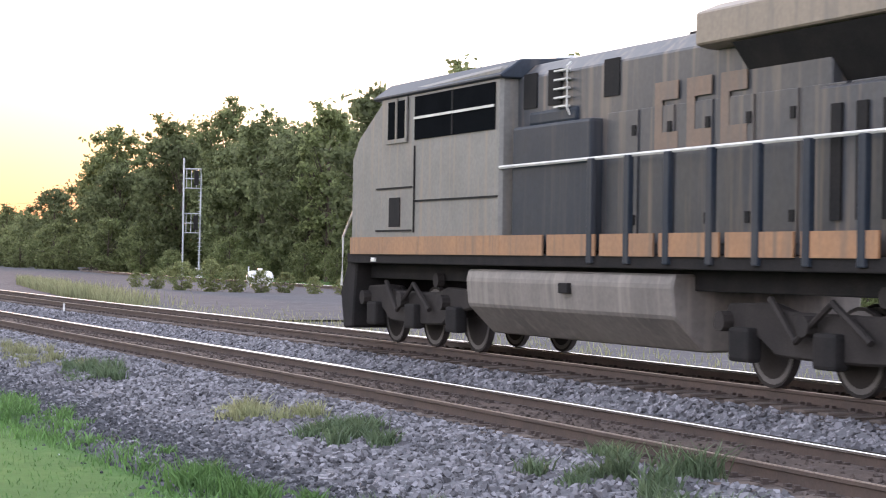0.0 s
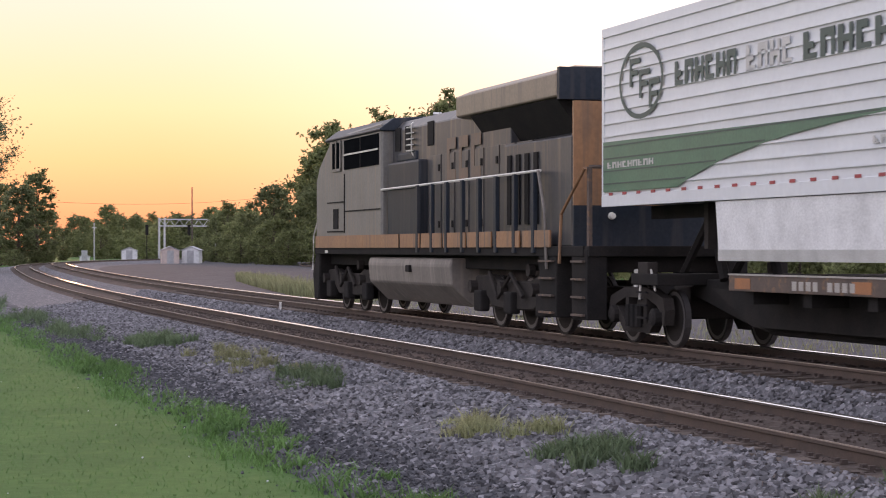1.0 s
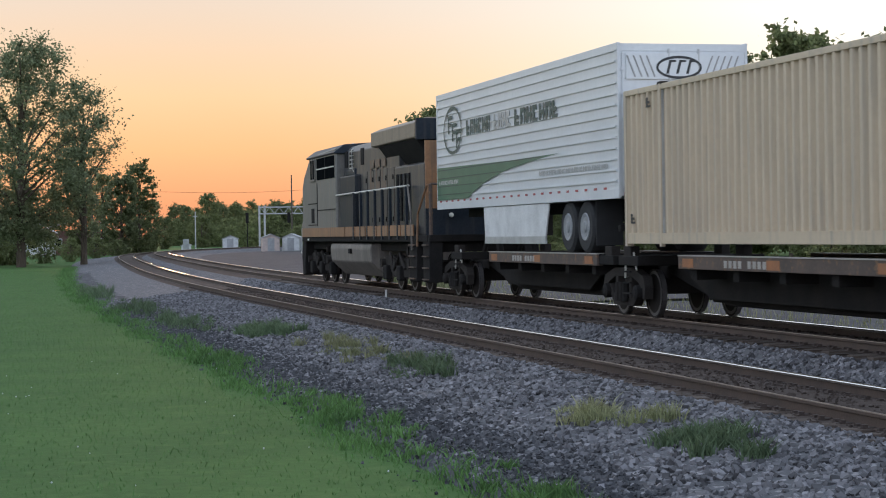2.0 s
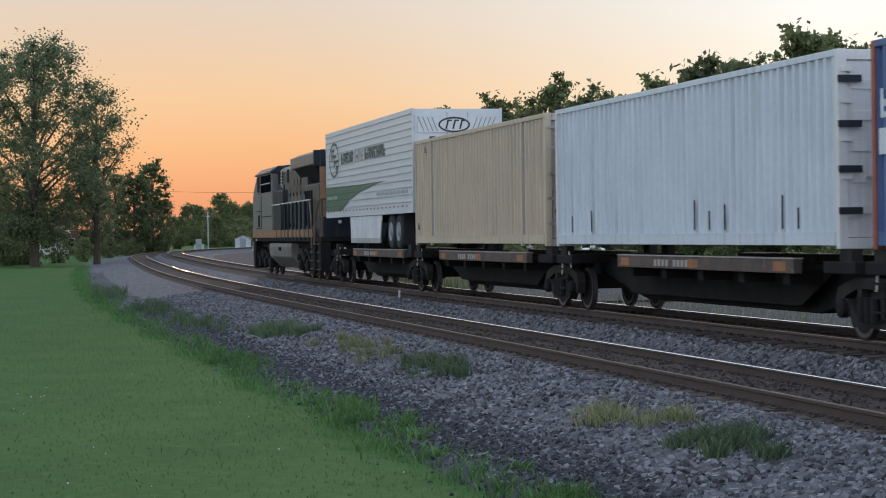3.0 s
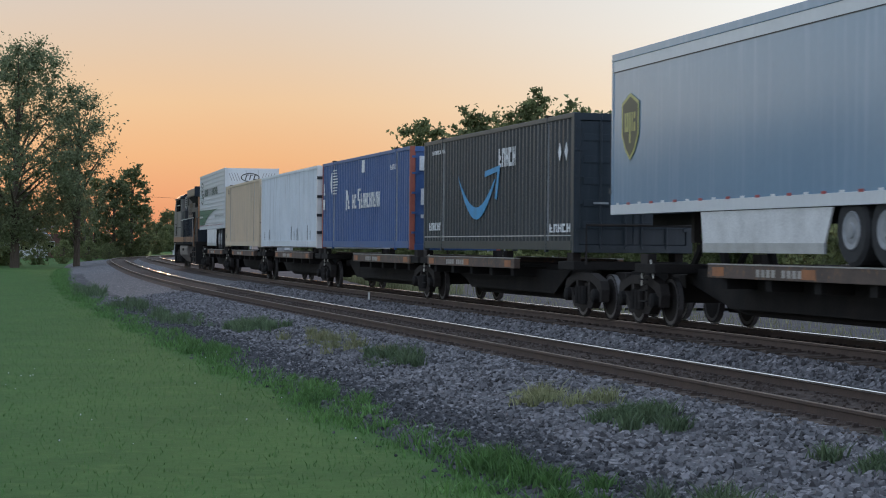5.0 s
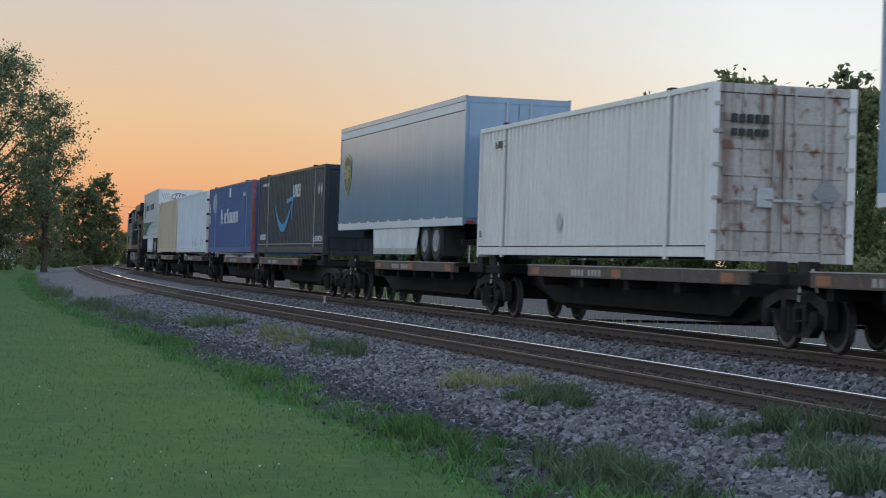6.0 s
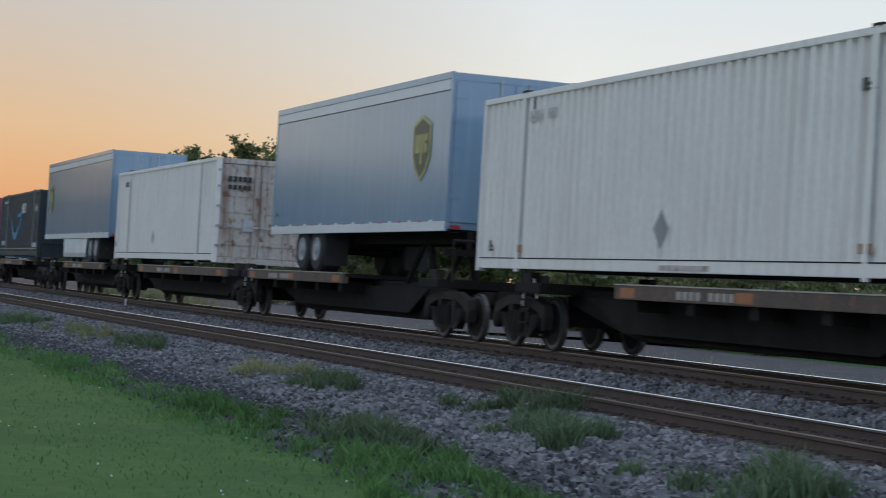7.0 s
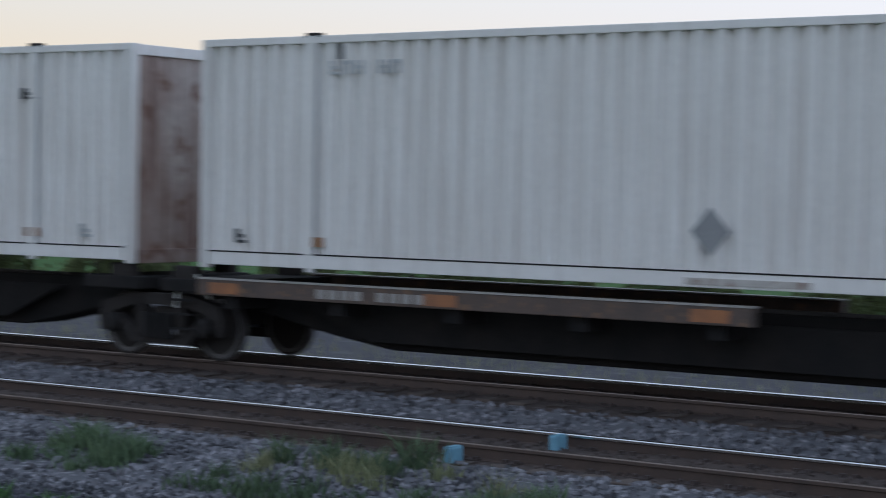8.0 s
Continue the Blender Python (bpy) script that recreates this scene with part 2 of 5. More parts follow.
# ---- shape helpers ----
def part(name, bm, mat, parent, label=""):
    me = bpy.data.meshes.new(name)
    bm.normal_update()
    bm.to_mesh(me)
    bm.free()
    me.materials.append(mat)
    ob = new(name, me)
    ob.parent = parent
    return tagged(ob, label)


def thing(name, label, category, group="", m=None, kind=""):
    ob = tagged(new(name), label, category, group, kind)
    if m is not None:
        ob.matrix_basis = m
    return ob


def mesh_of(name, verts, faces, mat, parent=None, smooth=False):
    me = bpy.data.meshes.new(name)
    me.from_pydata(verts, [], faces)
    me.materials.append(mat)
    if smooth:
        me.polygons.foreach_set("use_smooth", [True] * len(me.polygons))
    ob = new(name, me)
    ob.parent = parent
    return ob


def box(bm, x0, x1, y0, y1, z0, z1, bevel=0.0):
    r = bmesh.ops.create_cube(bm, size=1, matrix=Matrix.LocRotScale(((x0 + x1) / 2, (y0 + y1) / 2, (z0 + z1) / 2), None,
                                                                    (abs(x1 - x0), abs(y1 - y0), abs(z1 - z0))))
    if bevel:
        es = list({e for v in r["verts"] for e in v.link_edges})
        bmesh.ops.bevel(bm, geom=es, offset=bevel, segments=2, affect="EDGES", profile=0.6)
    return bm


def boxes(*rows, bevel=0.0):
    bm = bmesh.new()
    for r in rows:
        box(bm, *r, bevel=bevel)
    return bm


def prism(pts, x0, x1, bevel=0.0):
    """An outline in (y, z) drawn out from x0 to x1."""
    bm = bmesh.new()
    a = [bm.verts.new((x0, y, z)) for y, z in pts]
    b = [bm.verts.new((x1, y, z)) for y, z in pts]
    bm.faces.new(a)
    bm.faces.new(b[::-1])
    for i in range(len(pts)):
        j = (i + 1) % len(pts)
        bm.faces.new((a[j], a[i], b[i], b[j]))
    bmesh.ops.recalc_face_normals(bm, faces=bm.faces)
    if bevel:
        bmesh.ops.bevel(bm, geom=list(bm.edges), offset=bevel, segments=1, affect="EDGES")
    return bm


def section(pts, y0, y1, bevel=0.0):
    """An outline in (x, z) drawn out from y0 to y1."""
    bm = prism([(x, z) for x, z in pts], y0, y1, bevel)
    for v in bm.verts:
        v.co = Vector((v.co.y, v.co.x, v.co.z))
    bmesh.ops.recalc_face_normals(bm, faces=bm.faces)
    return bm


def tube(points, r, sides=6, bm=None):
    bm = bm or bmesh.new()
    pts = [Vector(p) for p in points]
    rings = []
    for i, p in enumerate(pts):
        d = (pts[min(i + 1, len(pts) - 1)] - pts[max(i - 1, 0)]).normalized()
        q = d.to_track_quat("Z", "Y")
        rr = r[i] if isinstance(r, (list, tuple)) else r
        rings.append([bm.verts.new(p + q @ Vector((rr * math.cos(2 * math.pi * k / sides), rr * math.sin(2 * math.pi * k / sides), 0))) for k in range(sides)])
    for a, b in zip(rings, rings[1:]):
        for k in range(sides):
            bm.faces.new((a[k], a[(k + 1) % sides], b[(k + 1) % sides], b[k]))
    bm.faces.new(rings[0][::-1])
    bm.faces.new(rings[-1])
    return bm


def lathe_x(profile, cx, cy, cz, sides=20, bm=None):
    """A profile of (x, radius) turned about an axle along x."""
    bm = bm or bmesh.new()
    rings = [[bm.verts.new((cx + x, cy + r * math.cos(2 * math.pi * k / sides), cz + r * math.sin(2 * math.pi * k / sides))) for k in range(sides)] for x, r in profile]
    for a, b in zip(rings, rings[1:]):
        for k in range(sides):
            bm.faces.new((a[k], a[(k + 1) % sides], b[(k + 1) % sides], b[k]))
    bm.faces.new(rings[0][::-1])
    bm.faces.new(rings[-1])
    bmesh.ops.recalc_face_normals(bm, faces=bm.faces)
    return bm


# ---- the line of the railway ----
SPACING, RISE, GAUGE = 3.72, 0.233, 1.505
K = (0.00141763, -0.00818678, 0.00906351, -0.00286674)


def bearing(s):
    """Heading, in radians to the left of +y, along the near track."""
    u = min(max(s, -32.0), 215.0) / 100
    th = 0.21684 + 100 * (K[0] * u + K[1] * u ** 2 / 2 + K[2] * u ** 3 / 3 + K[3] * u ** 4 / 4)
    return th - 0.0030 * max(0.0, s - 215.0)


STEP = 1.0
S_LINE = np.arange(-140.0, 700.0 + STEP, STEP)
TH = np.array([bearing(float(v)) for v in S_LINE])
MIDTH = (TH[1:] + TH[:-1]) / 2
X_LINE = np.concatenate([[0], np.cumsum(-np.sin(MIDTH) * STEP)])
Y_LINE = np.concatenate([[0], np.cumsum(np.cos(MIDTH) * STEP)])
I0 = int(140 / STEP)
X_LINE += 5.5212 - X_LINE[I0]
Y_LINE += 20.0 - Y_LINE[I0]


def spot(s, off=0.0, z=0.0):
    """A place beside the near track: s along it, off to its right, z over its rail tops."""
    th = float(np.interp(s, S_LINE, TH))
    x, y = float(np.interp(s, S_LINE, X_LINE)), float(np.interp(s, S_LINE, Y_LINE))
    return Vector((x + off * math.cos(th), y + off * math.sin(th), z))


def spots(s, off, z):
    th = np.interp(s, S_LINE, TH)
    return np.stack([np.interp(s, S_LINE, X_LINE) + off * np.cos(th), np.interp(s, S_LINE, Y_LINE) + off * np.sin(th), np.broadcast_to(z, np.shape(s))], -1)


# ---- ground ----
def strip(name, profile, s0, s1, step, mat, label, category, rough=0.0, kind="structure"):
    ss = np.arange(s0, s1 + step, step)
    rng = np.random.default_rng(7)
    cols = len(profile)
    verts = np.concatenate([spots(ss, o, z)[:, None, :] for o, z in profile], 1)
    verts[:, 1:-1, 2] += rng.normal(0, rough, (len(ss), cols - 2)) if cols > 2 else 0
    verts = verts.reshape(-1, 3)
    faces = [(i * cols + j, i * cols + j + 1, (i + 1) * cols + j + 1, (i + 1) * cols + j) for i in range(len(ss) - 1) for j in range(cols - 1)]
    return tagged(mesh_of(name, verts.tolist(), faces, mat, smooth=True), label, category, kind=kind)


def ground_sheet():
    bm = bmesh.new()
    edges = [-4000, -1500, -500, -200, -80, -40, -20, 0, 20, 40, 80, 200, 500, 1500, 4000]
    grid = [[bm.verts.new((x, y, -0.54)) for x in edges] for y in edges]
    for i in range(len(edges) - 1):
        for j in range(len(edges) - 1):
            bm.faces.new((grid[i][j], grid[i][j + 1], grid[i + 1][j + 1], grid[i + 1][j]))
    ob = part("ground", bm, M["lawn"], None)
    tagged(ob, "mown green lawn reaching the distant trees", "lawn", kind="structure")


ground_sheet()
FINE = [-5.15, -4.9, -4.6, -4.3, -4.0, -3.7, -3.4, -3.1, -2.8, -2.5, -2.2, -1.9, -1.62, -1.42, -1.18]
FINEZ = [-0.56, -0.50, -0.475, -0.455, -0.44, -0.42, -0.395, -0.36, -0.32, -0.28, -0.245, -0.225, -0.196, -0.168, -0.166]
strip("ballast", list(zip(FINE, FINEZ)), -130, 330, 0.5, M["gravel"], "grey crushed-stone ballast shoulder beside the near track", "ballast", 0.012)
strip("ballast", [(1.62, -0.21), (1.8, -0.16), (1.95, -0.08), (2.08, 0.0), (2.2, 0.03)], -130, 330, 0.5, M["gravel"], "grey crushed-stone ballast between the two tracks", "ballast", 0.012)
strip("ballast", [(5.3, 0.03), (5.6, 0.0), (6.0, -0.12), (6.6, -0.28), (7.2, -0.36), (8.0, -0.4)], -130, 330, 0.6, M["gravel"], "grey crushed-stone ballast falling away behind the far track", "ballast", 0.012)
strip("yard", [(7.6, -0.42), (9, -0.40), (14, -0.42), (22, -0.46), (26, -0.56)], -130, 45, 3, M["yard"], "bare grey ground behind the far track", "yard", 0.01)
strip("yard", [(7.6, -0.42), (10, -0.36), (16, -0.34), (24, -0.34), (30, -0.36), (36, -0.40), (38, -0.56)], 45, 330, 3, M["yard"], "flat grey gravel yard beyond the far track", "yard", 0.01)
strip("track_bed", [(-1.66, -0.215), (-1.3, -0.19), (-0.9, -0.155), (-0.5, -0.142), (0, -0.138), (0.5, -0.142), (0.9, -0.155), (1.3, -0.19), (1.66, -0.215)], -130, 330, 0.4, M["trackdirt"],
      "rust-brown dirt and ballast under the near track", "track bed", 0.008)
strip("track_bed", [(SPACING + o, RISE + z) for o, z in [(-1.56, -0.21), (-1.3, -0.19), (-0.9, -0.155), (-0.5, -0.142), (0, -0.138), (0.5, -0.142), (0.9, -0.155), (1.3, -0.19), (1.62, -0.215)]],
      -130, 330, 0.4, M["trackdirt"], "dark brown dirt and ballast under the far track", "track bed", 0.008)


def rail(parent, off, z, s0, s1, face, name="rail"):
    """Base, web and rusty head sides; the worn running band is a part of its own."""
    prof = [(-0.07, -0.17), (0.07, -0.17), (0.07, -0.155), (0.012, -0.14), (0.012, -0.045), (0.036, -0.035), (0.036, -0.004), (-0.036, -0.004), (-0.036, -0.035), (-0.012, -0.045), (-0.012, -0.14), (-0.07, -0.155)]
    band = [(face * 0.0385, -0.034), (face * 0.0395, -0.010), (face * 0.035, -0.001), (0.0, 0.004), (-face * 0.012, 0.0055), (-face * 0.014, -0.006), (0.0, -0.008)]
    ss = np.concatenate([np.arange(s0, 80, 1.0), np.arange(80, s1 + 1, 3.0)])
    obs = []
    # Right-hand heads are polished, left-hand heads a duller brown.
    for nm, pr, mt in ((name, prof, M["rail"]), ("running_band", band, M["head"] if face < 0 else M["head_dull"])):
        c = len(pr)
        v = np.concatenate([spots(ss, off + o, z + q)[:, None, :] for o, q in pr], 1).reshape(-1, 3)
        f = [(i * c + j, i * c + (j + 1) % c, (i + 1) * c + (j + 1) % c, (i + 1) * c + j) for i in range(len(ss) - 1) for j in range(c)]
        obs.append(mesh_of(nm, v.tolist(), f, mt, parent if nm == name else obs[0]))
    tagged(obs[1], "running surface of the rail head")


def track(label, off, z, s0=-130, s1=330):
    tr = thing("railway_track", label, "railway track", kind="structure")
    rail(tr, off - GAUGE / 2, z, s0, s1, 1)
    rail(tr, off + GAUGE / 2, z, s0, s1, -1)
    return tr


near_track = track("empty curving near track with rusty rails", 0, 0)
far_track = track("curving far track that the train runs on", SPACING, RISE)
side_track = track("disused side track at the far edge of the yard", 33, -0.14, 60, 330)


def scatter(name, count, s_range, off_fn, z_fn, size, mat, label, category, seed):
    """Loose stones, each a dented block."""
    rng = np.random.default_rng(seed)
    s = rng.uniform(*s_range, count)
    o = off_fn(rng, count, s)
    p = spots(s, o, 0.0)
    p[:, 2] = z_fn(o)
    cube = np.array([(-1, -1, -1), (1, -1, -1), (1, 1, -1), (-1, 1, -1), (-1, -1, 1), (1, -1, 1), (1, 1, 1), (-1, 1, 1)], float)
    v = cube[None] * rng.uniform(0.55, 1.0, (count, 8, 3))
    v *= (rng.uniform(*size, (count, 1, 1)) * rng.uniform(0.6, 1.25, (count, 1, 3)))
    a = rng.normal(size=(count, 4))
    a /= np.linalg.norm(a, axis=1)[:, None]
    w, x, y, z = a.T
    R = np.stack([1 - 2 * (y * y + z * z), 2 * (x * y - w * z), 2 * (x * z + w * y), 2 * (x * y + w * z), 1 - 2 * (x * x + z * z), 2 * (y * z - w * x),
                  2 * (x * z - w * y), 2 * (y * z + w * x), 1 - 2 * (x * x + y * y)], -1).reshape(-1, 3, 3)
    v = np.einsum("nij,nkj->nki", R, v) + p[:, None]
    quad = np.array([(0, 3, 2, 1), (4, 5, 6, 7), (0, 1, 5, 4), (1, 2, 6, 5), (2, 3, 7, 6), (3, 0, 4, 7)])
    f = (quad[None] + 8 * np.arange(count)[:, None, None]).reshape(-1, 4)
    return tagged(mesh_of(name, v.reshape(-1, 3).tolist(), f.tolist(), mat), label, category, kind="stuff")


scatter("ballast_stones", 42000, (-42, 58), lambda r, n, s: -1.17 - 3.73 * r.uniform(0, 1, n) ** 1.25, lambda o: np.interp(o, FINE, FINEZ) + 0.006, (0.018, 0.042), M["stone"],
        "loose grey ballast stones on the near shoulder", "ballast stones", 1)
scatter("ballast_stones", 14000, (-42, 70), lambda r, n, s: r.uniform(1.55, 2.35, n), lambda o: np.interp(o, [1.62, 1.8, 1.95, 2.08, 2.2, 2.4], [-0.21, -0.16, -0.08, 0.0, 0.03, 0.035]) + 0.006, (0.018, 0.04), M["stone"],
        "loose grey ballast stones between the tracks", "ballast stones", 2)
scatter("ballast_stones", 12000, (-42, 60), lambda r, n, s: r.uniform(-1.6, 1.6, n), lambda o: np.interp(abs(o), [0, 0.5, 0.9, 1.3, 1.66], [-0.138, -0.142, -0.155, -0.19, -0.215]) + 0.004, (0.012, 0.03), M["trackdirt"],
        "small rust-dusted stones among the ties", "ballast stones", 3)
scatter("ballast_stones", 5000, (-42, 60), lambda r, n, s: r.uniform(5.3, 7.6, n), lambda o: np.interp(o, [5.3, 5.6, 6.0, 6.6, 7.2, 8], [0.03, 0, -0.12, -0.28, -0.36, -0.4]) + 0.006, (0.02, 0.045), M["stone"],
        "loose grey ballast stones behind the far track", "ballast stones", 4)
strip("cinders", [(-5.1, -0.535), (-4.9, -0.487), (-4.6, -0.460), (-4.3, -0.440), (-4.0, -0.425), (-3.75, -0.412), (-3.5, -0.408)], -130, 120, 0.5, M["cinder"], "dark cinders along the foot of the ballast", "cinders", 0.008)
scatter("dark_stones", 20000, (-42, 50), lambda r, n, s: -4.35 + r.normal(0, 0.36, n), lambda o: np.interp(o, FINE, FINEZ) + 0.018, (0.015, 0.036), M["cinder"],
        "dark cinder stones along the foot of the shoulder", "cinders", 5)


# ---- grasses and weeds ----
def blades(name, s, off, z, h, lean, width, mat, label, category, seed):
    rng = np.random.default_rng(seed)
    n = len(s)
    p = spots(s, off, 0.0)
    p[:, 2] = z
    a = rng.uniform(0, 2 * np.pi, n)
    side = np.stack([np.cos(a), np.sin(a), np.zeros(n)], -1) * (width / 2)[:, None]
    b = rng.uniform(0, 2 * np.pi, n)
    tip = np.stack([np.cos(b) * lean * h, np.sin(b) * lean * h, h], -1)
    mid = tip * np.array([0.35, 0.35, 0.6])
    v = np.stack([p - side, p + side, p + mid + side * 0.7, p + mid - side * 0.7, p + tip], 1)
    k = 5 * np.arange(n)[:, None]
    f = (k + np.array([[0, 1, 2, 3]])).tolist() + (k + np.array([[3, 2, 4]])).tolist()
    return tagged(mesh_of(name, v.reshape(-1, 3).tolist(), f, mat), label, category, kind="stuff")


def lawn_and_edge():
    rng = np.random.default_rng(11)
    n = 150000
    s, off = -45 + 185 * rng.uniform(0, 1, n) ** 1.5, -5.0 - rng.uniform(0, 1, n) ** 1.5 * 24
    blades("lawn_grass", s, off, -0.545, rng.uniform(0.02, 0.055, n), rng.uniform(0.2, 1.1, n), rng.uniform(0.006, 0.014, n), M["blade"], "short mown green lawn grass", "lawn grass", 12)
    n = 26000
    s = rng.uniform(-45, 150, n)
    wob = 0.22 * np.sin(s * 0.7) + 0.15 * np.sin(s * 1.9 + 1) + 0.1 * np.sin(s * 4.1)
    off = -5.05 + 0.8 * wob + rng.normal(0, 0.21, n)
    clump = 0.55 + 0.45 * np.sin(s * 2.3) * np.sin(s * 0.9 + 2)
    blades("edge_grass", s, off, np.interp(off, FINE, FINEZ) - 0.02, rng.uniform(0.06, 0.21, n) * (0.6 + 0.6 * clump), rng.uniform(0.2, 1.0, n), rng.uniform(0.012, 0.03, n), M["edge"],
           "uncut green grass along the lawn's edge", "grass", 13)


lawn_and_edge()


def weed_patch(s, off, ls, lo, n, h, mat, label, seed, broad=False):
    """A straggling patch of separate tufts, thinner towards its rim."""
    rng = np.random.default_rng(seed)
    tufts = max(8, int(9 * ls))
    ts_, to_ = s + rng.normal(0, ls * 0.42, tufts), off + rng.normal(0, lo * 0.42, tufts)
    th_ = 0.85 * h * rng.uniform(0.3, 1.0, tufts)
    k = rng.integers(0, tufts, int(n * 0.5))
    ss, oo = ts_[k] + rng.normal(0, 0.10, len(k)), to_[k] + rng.normal(0, 0.07, len(k))
    ob = blades("weed_clump", ss, oo, np.interp(oo, [*FINE, 0], [*FINEZ, -0.16]) - 0.02, th_[k] * rng.uniform(0.4, 1.0, len(k)), rng.uniform(0.15, 1.0, len(k)),
                rng.uniform(0.008, 0.022, len(k)) * (1.6 if broad else 1), mat, label, "weeds", seed)
    ob["group"] = "weeds in the ballast"


for i, (s, off, ls, lo, n, h, mt, label) in enumerate([
    (5.1, -2.5, 1.5, 0.5, 3000, 0.42, "straw", "pale seeding grass clump growing in the ballast"),
    (2.2, -2.4, 1.4, 0.5, 2400, 0.34, "weed", "feathery green weeds growing in the ballast"),
    (19.5, -2.5, 4.0, 0.6, 4200, 0.38, "straw", "long straggling patch of pale weeds in the ballast"),
    (15.0, -2.6, 2.6, 0.5, 2800, 0.40, "weed", "low green weeds trailing over the ballast"),
    (28, -2.9, 3.0, 0.6, 3400, 0.46, "weed", "bushy green weeds on the ballast shoulder"),
    (36, -3.9, 5.0, 0.8, 2600, 0.45, "weed", "scattered green weeds on the ballast shoulder"),
    (48, -4.1, 7.0, 0.8, 2800, 0.5, "weed", "tall green weeds at the foot of the shoulder"),
    (68, -4.4, 9.0, 0.8, 2800, 0.6, "weed", "tall weeds at the foot of the shoulder"),
    (-3.6, -1.8, 1.6, 0.6, 2800, 0.5, "weed", "wispy grey-green bush in the ballast"),
    (-5.5, -4.2, 3.0, 0.6, 4600, 0.44, "weed", "broad-leaved weeds between lawn and ballast"),
    (-6.3, -2.4, 1.4, 0.6, 2600, 0.52, "weed", "wispy weeds in the ballast"),
    (-11, -2.6, 1.7, 0.6, 2800, 0.52, "weed", "tall wispy weeds beside the near rail"),
    (-14.3, -1.9, 1.0, 0.35, 1600, 0.55, "weed", "thin weeds at the tie ends"),
    (-15, -2.2, 1.6, 0.5, 1300, 0.42, "straw", "dry grass tuft at the tie ends"),
    (-18, -3.2, 2.5, 0.8, 1800, 0.4, "weed", "green weeds in the ballast"),
    (-16.5, -2.7, 2.0, 0.6, 1500, 0.4, "weed", "tall wispy weeds in the ballast"),
    (-14.0, -3.1, 1.5, 0.6, 1100, 0.36, "weed", "tall wispy weeds in the ballast"),
    (-1.0, -4.8, 3.5, 0.5, 4200, 0.36, "edge", "lush leafy weeds along the lawn's edge"),
    (-9, -4.7, 4.0, 0.55, 5200, 0.38, "edge", "lush leafy weeds along the lawn's edge"),
    (-17, -4.6, 4.0, 0.6, 4200, 0.36, "edge", "lush leafy weeds along the lawn's edge"),
    (-27, -4.6, 4.5, 0.6, 2400, 0.25, "edge", "lush leafy weeds along the lawn's edge"),
    (22, -4.9, 5.0, 0.4, 3000, 0.32, "edge", "leafy weeds along the lawn's edge"),
    (9, -4.9, 5.0, 0.45, 3600, 0.34, "edge", "leafy weeds along the lawn's edge"),
]):
    weed_patch(s, off, ls, lo, n, h, M[mt], label, 100 + i, mt != "straw")


def yard_grass():
    rng = np.random.default_rng(61)
    n = 9000
    s = rng.uniform(62, 118, n)
    off = 8.5 + 0.08 * (s - 62) + np.abs(rng.normal(0, 1.6, n)) * (0.6 + 0.4 * np.sin(s * 0.8))
    blades("yard_grass", s, off, -0.42, rng.uniform(0.25, 0.85, n), rng.uniform(0.1, 0.5, n), rng.uniform(0.02, 0.05, n), M["straw"], "tall pale seeding grass beside the far track", "grass", 62)
    n = 5000
    s, off = rng.uniform(-40, 62, n), 9.0 + np.abs(rng.normal(0, 3.0, n))
    blades("yard_grass", s, off, -0.44, rng.uniform(0.08, 0.3, n), rng.uniform(0.1, 0.7, n), rng.uniform(0.012, 0.03, n), M["straw"], "thin dry grass behind the far track", "grass", 63)


yard_grass()


def dandelions():
    rng = np.random.default_rng(5)
    bm = bmesh.new()
    for _ in range(90):
        p = spot(rng.uniform(-30, 22), rng.uniform(-11, -5.2), -0.47)
        bmesh.ops.create_icosphere(bm, subdivisions=1, radius=rng.uniform(0.006, 0.012), matrix=Matrix.Translation(p))
    tagged(part("clover_flowers", bm, M["paper"], None), "tiny white clover heads dotted over the lawn", "clover", kind="stuff")


dandelions()


